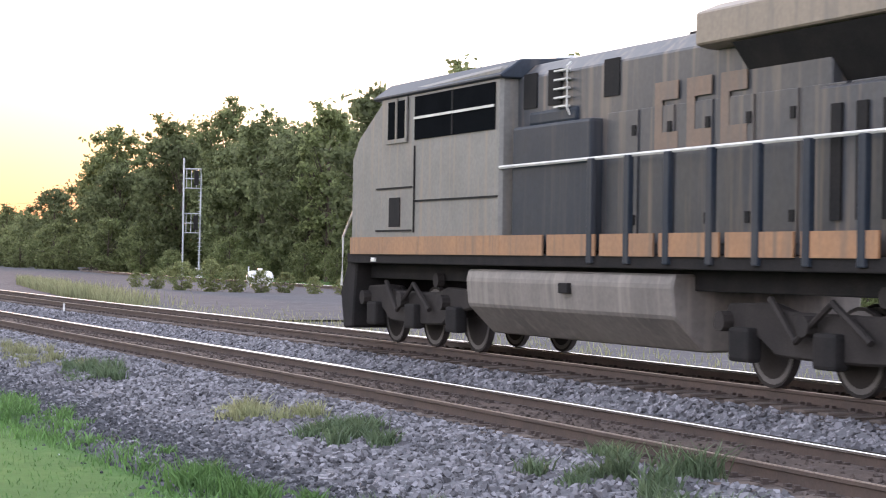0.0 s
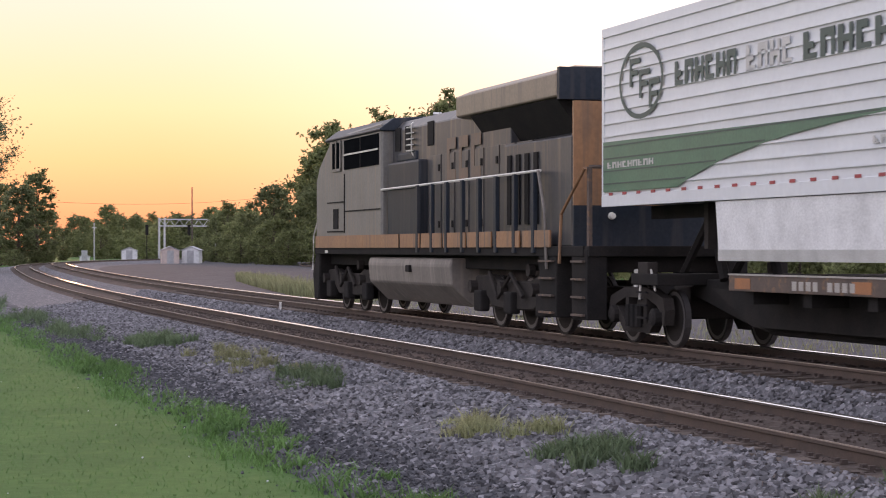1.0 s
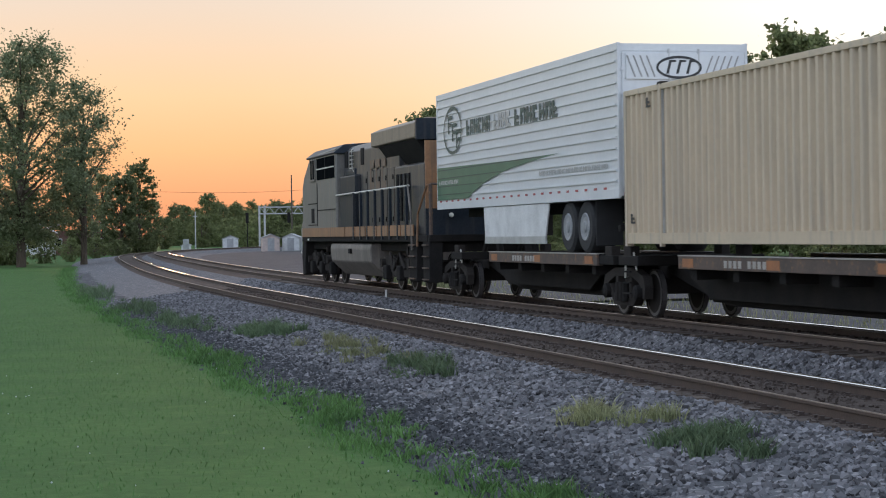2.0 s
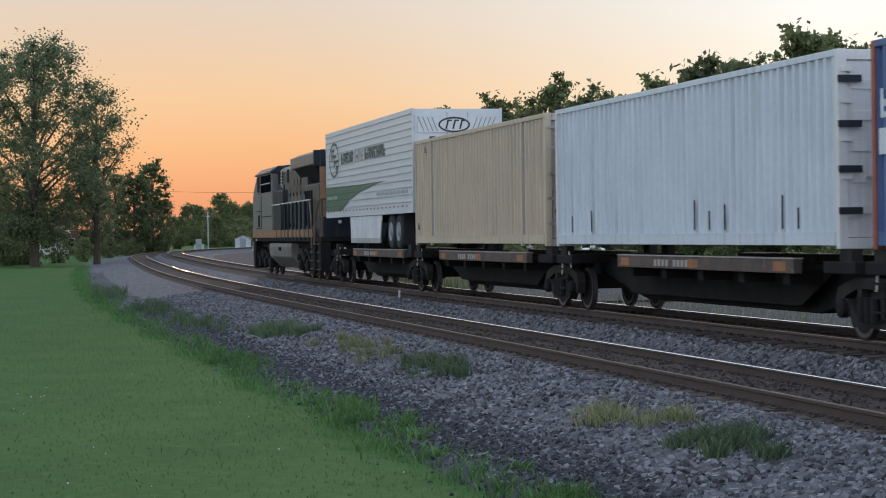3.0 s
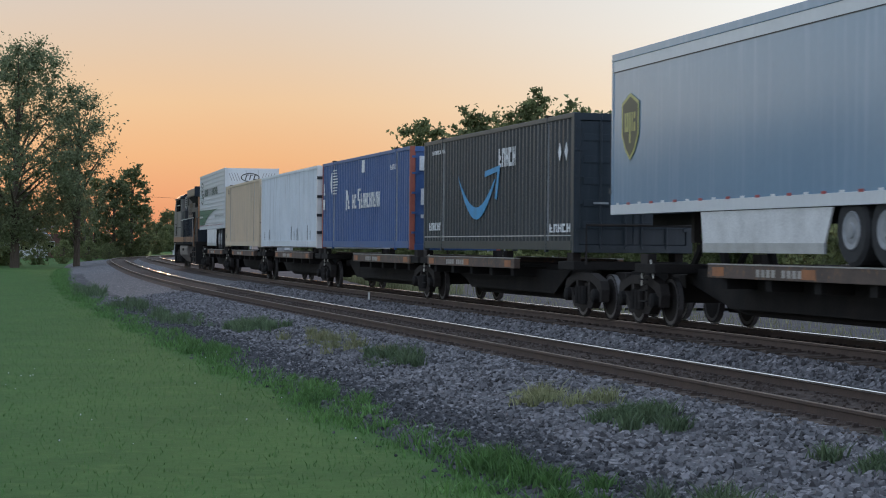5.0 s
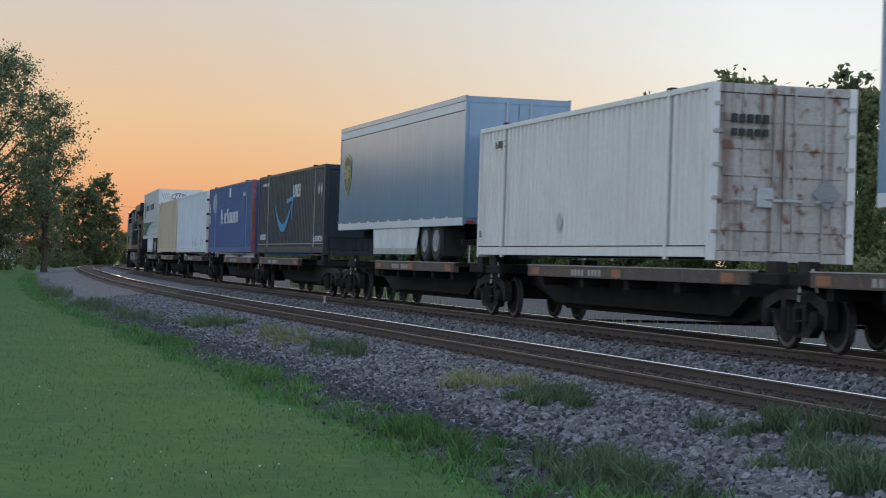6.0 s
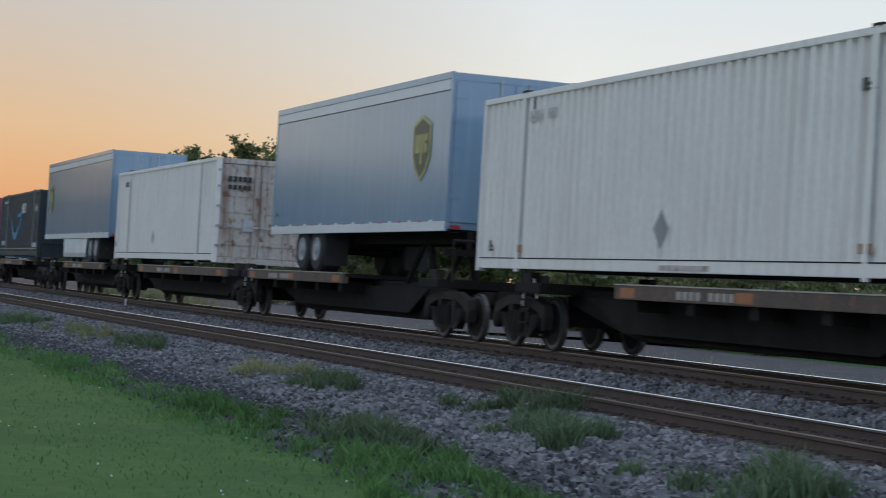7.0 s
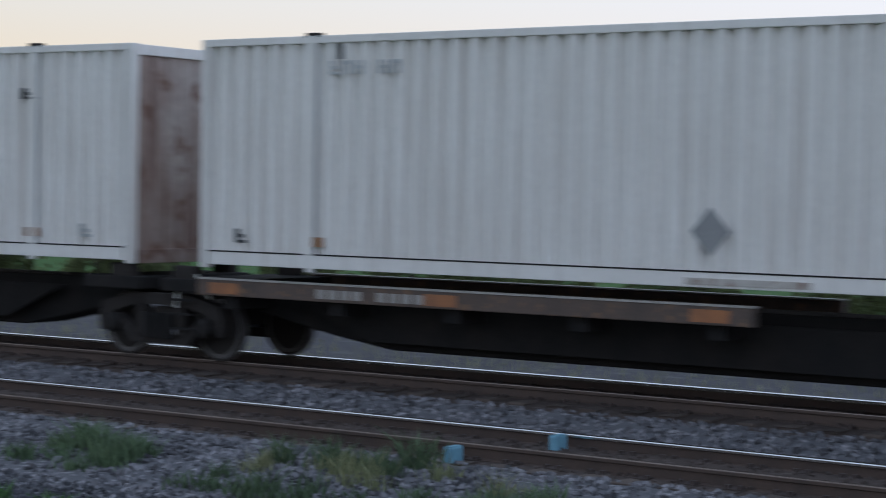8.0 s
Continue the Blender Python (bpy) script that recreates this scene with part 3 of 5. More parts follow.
# ---- trees ----
def tree_mesh(name, height, radius, seed, leaves, leaf, mat, low=0.18, open_=0.0, lean=0.0):
    """A tapered trunk with limbs under a crown of many small leaves in uneven clumps."""
    rng = np.random.default_rng(seed)
    root = thing(name, "", "tree")
    bm = tube([(0, 0, -0.6), (0.05, 0, height * 0.2), (lean * 0.3, 0.1, height * 0.5), (lean * 0.7, 0, height * 0.88)], [height * 0.024, height * 0.018, height * 0.012, height * 0.003], 8)
    clumps = []
    n = int(60 + radius * 22)
    for i in range(n):
        u = (i + 0.5) / n
        zc = low + (1 - low) * u
        env = math.sin(math.pi * min(1, max(0.08, (zc - low * 0.55) / (1.06 - low * 0.55)))) ** 0.65
        a = rng.uniform(0, 2 * math.pi)
        r = radius * env * math.sqrt(rng.uniform(0.05, 1)) * rng.uniform(0.8, 1.12)
        c = np.array([r * math.cos(a) + lean * zc, r * math.sin(a), zc * height * rng.uniform(0.95, 1.02)])
        clumps.append((c, radius * rng.uniform(0.09, 0.24)))
        if i % 7 == 0:
            b = Vector((lean * zc * 0.5, 0, max(height * 0.12, c[2] * 0.62)))
            e = Vector(c)
            tube([b, b.lerp(e, 0.5) + Vector((0, 0, 0.2)), e], [height * 0.007, height * 0.004, height * 0.001], 5, bm)
    part("trunk", bm, M["bark"], root)
    w = np.array([r ** 2 for _, r in clumps])
    k = rng.choice(len(clumps), leaves, p=w / w.sum())
    cc, rr = np.array([c for c, _ in clumps])[k], np.array([r for _, r in clumps])[k]
    d = rng.normal(size=(leaves, 3))
    d /= np.linalg.norm(d, axis=1)[:, None]
    p = cc + d * (rr * np.abs(rng.normal(0, 0.75, leaves)) * (1 + open_ * rng.uniform(0, 1, leaves)))[:, None] * np.array([1, 1, 0.75])
    u = rng.normal(size=(leaves, 3))
    u /= np.linalg.norm(u, axis=1)[:, None]
    v = np.cross(u, rng.normal(size=(leaves, 3)))
    v /= np.linalg.norm(v, axis=1)[:, None]
    sz = leaf * rng.uniform(0.6, 1.3, leaves)[:, None]
    q = np.stack([p - u * sz, p + v * sz * 0.55, p + u * sz, p - v * sz * 0.55], 1)
    f = np.arange(4 * leaves).reshape(-1, 4)
    mesh_of("crown", q.reshape(-1, 3).tolist(), f.tolist(), mat, root)
    return root


def plant(proto, x, y, scale, turn, label, group="", z=-0.54):
    ob = copy_thing(proto, Matrix.LocRotScale((x, y, z), Euler((0, 0, turn)), None))
    ob.scale = (scale, scale, scale)
    ob["label"] = label
    if group:
        ob["group"] = group
    return ob


def trees():
    rng = np.random.default_rng(21)
    protos = [tree_mesh("tree", 18, 5.2, 31, 11000, 0.30, M["leaf"], 0.03), tree_mesh("tree", 17, 4.6, 32, 10500, 0.30, M["leaf2"], 0.03),
              tree_mesh("tree", 19, 4.2, 33, 10000, 0.28, M["leaf"], 0.04, 0.15), tree_mesh("tree", 16, 5.6, 34, 11000, 0.31, M["leaf2"], 0.02)]
    bush = tree_mesh("shrub", 5.0, 2.6, 41, 3500, 0.17, M["leaf"], 0.0)
    labels = ["tall broadleaf tree in the dark wood beside the line", "dense dark green tree in the wood beside the line", "slender tree with ragged sunlit tip in the wood", "wide bushy tree at the edge of the wood"]
    used = set()
    # the wood behind the train, from far ahead to beside the camera
    a, b = Vector((-34, 410, 0)), Vector((76, -20, 0))
    for row, (shift, n) in enumerate(((0, 50), (9, 46))):
        for i in range(n):
            u = (i + 0.5 * row) / (n - 1)
            p = a.lerp(b, u) + Vector((shift + rng.uniform(-3, 3), rng.uniform(-3, 3), 0))
            j = int(rng.integers(4))
            grow = np.interp(u, [0, 0.14, 0.22, 0.26, 0.31, 0.44, 0.60, 0.64, 0.70, 0.8, 1], [0.50, 0.52, 0.52, 0.66, 0.98, 1.02, 1.0, 0.58, 0.30, 0.22, 0.2]) * rng.uniform(0.88, 1.08)
            proto = protos[j]
            plant(proto, p.x, p.y, grow, rng.uniform(0, 6.28), labels[j], "wood beside the line")
    for i in range(30):
        u = i / 29
        p = a.lerp(b, u * 0.8) + Vector((-5.5 + rng.uniform(-2, 1.5), rng.uniform(-3, 3), 0))
        plant(bush, p.x, p.y, rng.uniform(0.8, 1.5) * (1.0 if u < 0.5 else 0.6), rng.uniform(0, 6.28), "bright green shrub at the wood's edge", "shrubs at the wood's edge")
    # far trees closing the view ahead
    for i in range(44):
        az = radians(np.interp(i, [0, 43], [0.9, 6.9]) + rng.uniform(-0.12, 0.12))
        d = rng.uniform(480, 640)
        j = int(rng.integers(4))
        plant(bush, -(d - 20) * math.sin(az + 0.003), (d - 20) * math.cos(az + 0.003), rng.uniform(0.9, 1.6), rng.uniform(0, 6.28), "distant shrub under the trees beyond the bend", "distant shrubs")
        plant(protos[j], -d * math.sin(az), d * math.cos(az), rng.uniform(0.55, 0.72), rng.uniform(0, 6.28), "small distant tree beyond the bend", "distant trees")
    for az, d, sc in ((8.5, 262, 0.62), (8.0, 270, 0.66), (7.75, 300, 0.5), (9.0, 280, 0.6), (7.3, 420, 0.42), (9.6, 300, 0.55), (10.4, 330, 0.6), (11.3, 320, 0.62), (12.2, 300, 0.7)):
        a_ = radians(az)
        plant(protos[int(rng.integers(4))], -d * math.sin(a_), d * math.cos(a_), sc, rng.uniform(0, 6.28), "green tree across the road beside the line", "trees across the road")
    for az, d, sc in ((9.2, 240, 0.5), (9.9, 215, 0.5), (10.6, 205, 0.62), (11.4, 195, 0.8), (12.1, 190, 0.8), (8.6, 250, 0.45), (12.9, 185, 0.9)):
        a_ = radians(az)
        plant(bush, -d * math.sin(a_), d * math.cos(a_), sc, rng.uniform(0, 6.28), "dark shrub behind the lawn tree", "shrubs behind the lawn")
    # scrub in the yard beside the far track
    for x, y, sc in ((6.2, 118, 0.40), (4.6, 121, 0.36), (7.6, 117, 0.34), (9.0, 116, 0.28), (10.5, 117, 0.26), (12, 115, 0.22), (3.2, 126, 0.28), (13.5, 114, 0.2), (2.0, 131, 0.22), (15, 113, 0.22), (16.5, 111, 0.2), (18.5, 108, 0.2)):
        plant(bush, x, y, sc, rng.uniform(0, 6.28), "low green scrub on the gravel yard", "scrub on the yard", -0.45)
    for i in range(64):
        p = spot(-80 + 2.3 * i + rng.uniform(-1.5, 1.5), 27.5 + rng.uniform(-1.5, 2.5), 0)
        plant(bush, p.x, p.y, rng.uniform(0.5, 0.82), rng.uniform(0, 6.28), "low green shrub along the back of the yard", "shrubs behind the yard")
    # the large tree on the lawn
    big = tree_mesh("tree", 19.5, 7.4, 51, 46000, 0.145, M["leaf3"], 0.13, 0.12, 0.5)
    big.matrix_basis = pose(-35.0, 176, -0.54, 0, 0, 40)
    tagged(big, "large spreading tree standing on the lawn, dark against the sunset", "tree")
    side = tree_mesh("tree", 16.0, 3.8, 52, 11000, 0.11, M["leaf3"], 0.2, 0.45, 0.2)
    side.matrix_basis = pose(-30.4, 181, -0.54, 0, 0, 10)
    tagged(side, "thin-leaved tree glowing orange beside the large one", "tree")
    # trees closing the far side of the lawn, mirrored in the glossy trailer sides
    low = tree_mesh("tree", 15, 4.8, 61, 4200, 0.42, M["leaf2"], 0.04)
    low.matrix_basis = pose(-112, 190, -0.54)
    tagged(low, "broad green tree across the lawn", "tree", "trees across the lawn")
    for i in range(44):
        p = Vector((-112 + rng.uniform(-6, 6), 340 - 9.5 * i + rng.uniform(-3, 3), 0))
        plant(low, p.x, p.y, rng.uniform(0.75, 1.3), rng.uniform(0, 6.28), "broad green tree across the lawn", "trees across the lawn")
    for k, o in enumerate(protos):
        az = radians((13.5, 13.0, 14.5, 15.5)[k])
        d = (200, 270, 230, 260)[k]
        o.matrix_basis = pose(-d * math.sin(az), d * math.cos(az), -0.54)
        tagged(o, labels[k], "tree", "wood beside the line")
    bush.matrix_basis = pose(-40, 192, -0.54)
    tagged(bush, "dark shrub behind the lawn tree", "shrub", "shrubs behind the lawn")


trees()


# ---- things in the distance ----
def shed(x, y, w, d, h, mat, label, turn=0):
    sh = thing("shed", label, "shed", "equipment sheds", pose(x, y, -0.42, 0, 0, turn))
    part("wall", prism([(-d / 2, 0), (d / 2, 0), (d / 2, h), (-d / 2, h)], -w / 2, w / 2), mat, sh)
    rf = section([(-w / 2 - 0.15, h), (0, h + w * 0.22), (w / 2 + 0.15, h), (w / 2 + 0.15, h + 0.08), (0, h + w * 0.22 + 0.1), (-w / 2 - 0.15, h + 0.08)], -d / 2 - 0.15, d / 2 + 0.15)
    part("roof", rf, M["roof"], sh)
    part("gable", section([(-w / 2, h), (w / 2, h), (0, h + w * 0.21)], -d / 2, d / 2), mat, sh)
    part("door", boxes((-0.5, 0.5, -d / 2 - 0.05, -d / 2 + 0.02, 0, 2.0)), M["roof"], sh)


shed(-23.0, 304, 2.6, 3, 2.0, M["shed2"], "small pinkish equipment shed on the gravel yard", 8)
shed(-19.8, 306, 2.6, 3, 2.0, M["shed"], "small white equipment shed with a grey roof", -6)
shed(-31.5, 330, 2.5, 3, 1.9, M["shed"], "small white shed with a pitched roof by the line", 4)
shed(-40.5, 345, 1.6, 2, 0.9, M["shed"], "low white cabinet beside the line", 4)


def propane_tank():
    t = thing("storage_tank", "small white cylindrical tank lying on legs in the yard", "tank", m=pose(10.7, 139, -0.4, 0, 0, 5))
    part("shell", lathe_x([(-0.95, 0.05), (-0.92, 0.22), (-0.8, 0.40), (-0.6, 0.47), (0.6, 0.47), (0.8, 0.40), (0.92, 0.22), (0.95, 0.05)], 0, 0, 0.72), M["tankw"], t)
    part("dome", boxes((-0.16, 0.16, -0.16, 0.16, 1.15, 1.36), bevel=0.04), M["tankw"], t)
    for x in (-0.55, 0.55):
        part("leg", boxes((x - 0.08, x + 0.08, -0.35, 0.35, 0, 0.36)), M["galv"], t)
    part("pipe", tube([(-0.75, 0.3, 0), (-0.75, 0.3, 1.5)], 0.05), M["galv"], t)


propane_tank()


def signal_mast():
    s = thing("signal_mast", "tall pale steel railway signal mast with ladder and caged heads", "signal", m=pose(8.9, 207, -0.45, 0, 0, 5))
    part("mast", tube([(-0.95, 0, 0), (-0.95, 0, 12.3)], 0.10, 8), M["galv"], s)
    part("ladder_post", tube([(0.75, 0, 1.0), (0.85, 0, 10.7)], 0.085, 8), M["galv"], s)
    part("base", boxes((0.45, 1.1, -0.3, 0.3, 0, 1.0), bevel=0.05), M["galv"], s)
    for z0 in (4.6, 9.2):
        bm = bmesh.new()
        for z in (z0, z0 + 1.0, z0 + 2.0):
            tube([(-0.8, -0.4, z), (0.8, -0.4, z)], 0.05, 5, bm)
            tube([(-0.8, 0.4, z), (0.8, 0.4, z)], 0.05, 5, bm)
        for x in (-0.7, -0.2, 0.3, 0.75):
            tube([(x, -0.4, z0), (x, -0.4, z0 + 2.0)], 0.04, 5, bm)
        part("cage", bm, M["galv"], s)
        part("signal_head", boxes((0.05, 0.5, -0.7, -0.3, z0 + 0.3, z0 + 1.8), bevel=0.06), M["soot"], s)
    bm = bmesh.new()
    for i in range(24):
        tube([(0.55, 0.1, 1.2 + i * 0.4), (1.0, 0.1, 1.2 + i * 0.4)], 0.025, 4, bm)
    part("ladder", bm, M["galv"], s)


signal_mast()


def gantry():
    g = thing("signal_gantry", "distant steel signal bridge over the tracks", "signal gantry", m=pose(-24.0, 345, -0.5, 0, 0, 6))
    g.scale = (0.75, 0.75, 0.75)
    for x in (-5.2, -4.0):
        part("column", boxes((x - 0.22, x + 0.22, -0.3, 0.3, 0, 10.2)), M["galv"], g)
    part("column", boxes((7.4, 7.8, -0.3, 0.3, 0, 9.2)), M["galv"], g)
    bm = boxes((-5.4, 8, -0.5, -0.35, 8.2, 8.45), (-5.4, 8, -0.5, -0.35, 9.7, 9.95), (-5.4, 8, 0.35, 0.5, 8.2, 8.45), (-5.4, 8, 0.35, 0.5, 9.7, 9.95))
    for i in range(12):
        tube([(-5 + i * 1.08, -0.42, 8.3 if i % 2 else 9.8), (-5 + (i + 1) * 1.08, -0.42, 9.8 if i % 2 else 8.3)], 0.07, 4, bm)
    part("truss", bm, M["galv"], g)
    for x in (-8.0, 1.5):
        part("signal_head", boxes((x - 0.35, x + 0.35, -0.8, -0.4, 6.2, 8.6), bevel=0.05), M["soot"], g)
    part("head_post", tube([(-8, -0.4, 0), (-8, -0.4, 8.4)], 0.12), M["soot"], g)


gantry()


def pole(x, y, h, r, mat, label, arm=0.0):
    p = thing("utility_pole" if arm else "mast", label, "pole", m=pose(x, y, -0.54))
    part("shaft", tube([(0, 0, 0), (0, 0, h)], [r, r * 0.7], 8), mat, p)
    if arm:
        part("crossarm", boxes((-arm, arm, -0.08, 0.08, h - 0.9, h - 0.72)), mat, p)
    else:
        part("cap", tube([(0, 0, h), (0, 0, h + 0.12)], [r, r * 0.3], 8), mat, p)


pole(-21.5, 332, 12.4, 0.14, M["wood"], "tall slim dark pole standing beyond the yard", 0.0)
pole(-47.8, 292, 10.2, 0.17, M["wood"], "wooden utility pole by the road", 0.9)
pole(-46.2, 325, 9.0, 0.17, M["wood"], "wooden utility pole by the road", 0.9)
pole(-38.9, 345, 6.8, 0.12, M["galv"], "slim pale signal post by the line", 0.35)
pole(41.5, 101.5, 27.0, 0.15, M["galv"], "tall thin grey lamp mast behind the far track", 0.0)


def wire():
    bm = bmesh.new()
    pts = [(-47.8 + 40 * u, 292 + 110 * u, 9.2 + 3.4 * u - 5.5 * u * (1 - u)) for u in np.linspace(0, 1, 13)]
    tube(pts, 0.02, 4, bm)
    tagged(part("overhead_wire", bm, M["soot"], None), "thin sagging overhead wire between poles", "wire", kind="structure")


wire()


def far_house():
    hs = thing("house", "low dull-red brick building half hidden by trees", "house", m=pose(-51.5, 305, -0.54, 0, 0, 8))
    part("wall", boxes((-6, 6, -5, 5, 0, 3.6)), M["brick"], hs)
    part("roof", section([(-6.4, 3.6), (0, 5.6), (6.4, 3.6), (6.4, 3.75), (0, 5.8), (-6.4, 3.75)], -5.4, 5.4), M["roof"], hs)
    for x in (-3.5, 2.5):
        w = part("window", boxes((x - 0.7, x + 0.7, -5.06, -4.95, 1.1, 2.5)), M["shed"], hs)
        part("pane", boxes((x - 0.58, x + 0.58, -5.1, -5.03, 1.22, 2.38)), M["glass"], w)
    h2 = thing("house", "small white house behind the lawn tree", "house", m=pose(-56, 290, -0.54, 0, 0, 8))
    part("wall", boxes((-3, 3, -3, 3, 0, 3.2)), M["shed"], h2)
    part("roof", section([(-3.4, 3.2), (0, 5.0), (3.4, 3.2), (3.4, 3.35), (0, 5.2), (-3.4, 3.35)], -3.3, 3.3), M["roof"], h2)
    part("window", boxes((-0.6, 0.6, -3.05, -2.95, 1.2, 2.4)), M["glass"], h2)


far_house()


def crossing():
    bm = bmesh.new()
    p = spot(330, 4, -0.1)
    box(bm, p.x - 12, p.x + 12, p.y - 3, p.y + 3, -0.5, -0.05)
    tagged(part("crossing_panel", bm, M["yard"], None), "pale level crossing at the end of the straight", "level crossing", kind="structure")


crossing()
for s_, o_ in ((40, 2.35),):
    st = thing("stake", "short pale marker stake in the ballast between the tracks", "stake", "", Matrix.Translation(spot(s_, o_, -0.02)))
    part("post", boxes((-0.03, 0.03, -0.015, 0.015, -0.1, 0.26)), M["pale"], st)
    part("cap", boxes((-0.035, 0.035, -0.02, 0.02, 0.26, 0.29)), M["pale"], st)
for s_, o_ in ((-15.0, -1.15), (-15.3, 0.45)):
    mk = thing("marker_block", "pale blue painted block on a tie beside the rail", "marker", "blue marker blocks", Matrix.Translation(spot(s_, o_, -0.16)) @ pose(0, 0, 0, 0, 0, 12))
    part("block", boxes((-0.12, 0.12, -0.05, 0.05, 0, 0.17), bevel=0.015), M["cyan"], mk)
    part("top_plate", boxes((-0.11, 0.11, -0.04, 0.04, 0.168, 0.18)), M["cyan"], mk)


# ---- the train ----
def rail_wheel(parent, y, x, r=0.46, name="wheel"):
    w = part(name, lathe_x([(-0.06, r * 0.35), (-0.05, r * 0.9), (-0.06, r), (0.05, r * 0.97), (0.06, r * 0.9), (0.05, r * 0.4), (0.08, r * 0.2)], x, y, r, 22), M["truck"], parent)
    part("tread", lathe_x([(-0.052, r + 0.002), (0.045, r - 0.008)], x, y, r, 22), M["tread"], w, "bright worn tread")
    return w


def cast_frame(y, x0, x1):
    """One casting: an arched top chord, a sagging bottom chord, two columns and the pedestals over the bearings."""
    bm = bmesh.new()
    top = [(-1.2, 0.58), (-1.12, 0.78), (-0.5, 0.93), (0.5, 0.93), (1.12, 0.78), (1.2, 0.58), (0.98, 0.56), (0.86, 0.66), (0.45, 0.77), (-0.45, 0.77), (-0.86, 0.66), (-0.98, 0.56)]
    bottom = [(-0.98, 0.60), (-0.55, 0.22), (0.55, 0.22), (0.98, 0.60), (0.80, 0.62), (0.44, 0.35), (-0.44, 0.35), (-0.80, 0.62)]
    for pts in (top, bottom, [(-0.45, 0.3), (-0.31, 0.3), (-0.31, 0.8), (-0.45, 0.8)], [(0.31, 0.3), (0.45, 0.3), (0.45, 0.8), (0.31, 0.8)],
                [(-1.2, 0.6), (-1.16, 0.36), (-1.08, 0.36), (-1.06, 0.6)], [(1.06, 0.6), (1.08, 0.36), (1.16, 0.36), (1.2, 0.6)]):
        va, vb = [bm.verts.new((x0, y + p, q)) for p, q in pts], [bm.verts.new((x1, y + p, q)) for p, q in pts]
        bm.faces.new(va), bm.faces.new(vb[::-1])
        for i in range(len(pts)):
            j = (i + 1) % len(pts)
            bm.faces.new((va[j], va[i], vb[i], vb[j]))
    bmesh.ops.recalc_face_normals(bm, faces=bm.faces)
    return bm


def freight_truck(parent, y):
    """Two axles between cast side frames."""
    tr = part("truck", boxes((-1.0, 1.0, y - 0.22, y + 0.22, 0.42, 0.74), (-0.3, 0.3, y - 0.35, y + 0.35, 0.7, 0.95), bevel=0.03), M["truck"], parent)
    for a in (-0.88, 0.88):
        for x in (-0.755, 0.755):
            rail_wheel(tr, y + a, x)
    for sx_ in (-1, 1):
        x0, x1 = sx_ * 0.93, sx_ * 1.10
        part("side_frame", cast_frame(y, x0, x1), M["truck"], tr)
        bm = bmesh.new()
        for a in (-0.2, 0.0, 0.2):
            tube([(sx_ * 1.13, y + a, 0.30), (sx_ * 1.13, y + a, 0.66)], 0.075, 8, bm)
        part("spring", bm, M["soot"], tr)
        for a in (-0.88, 0.88):
            part("bearing", lathe_x([(-0.06, 0.14), (0.06, 0.14), (0.09, 0.08)] if sx_ > 0 else [(-0.09, 0.08), (-0.06, 0.14), (0.06, 0.14)], sx_ * 1.12, y + a, 0.48, 12), M["soot"], tr)


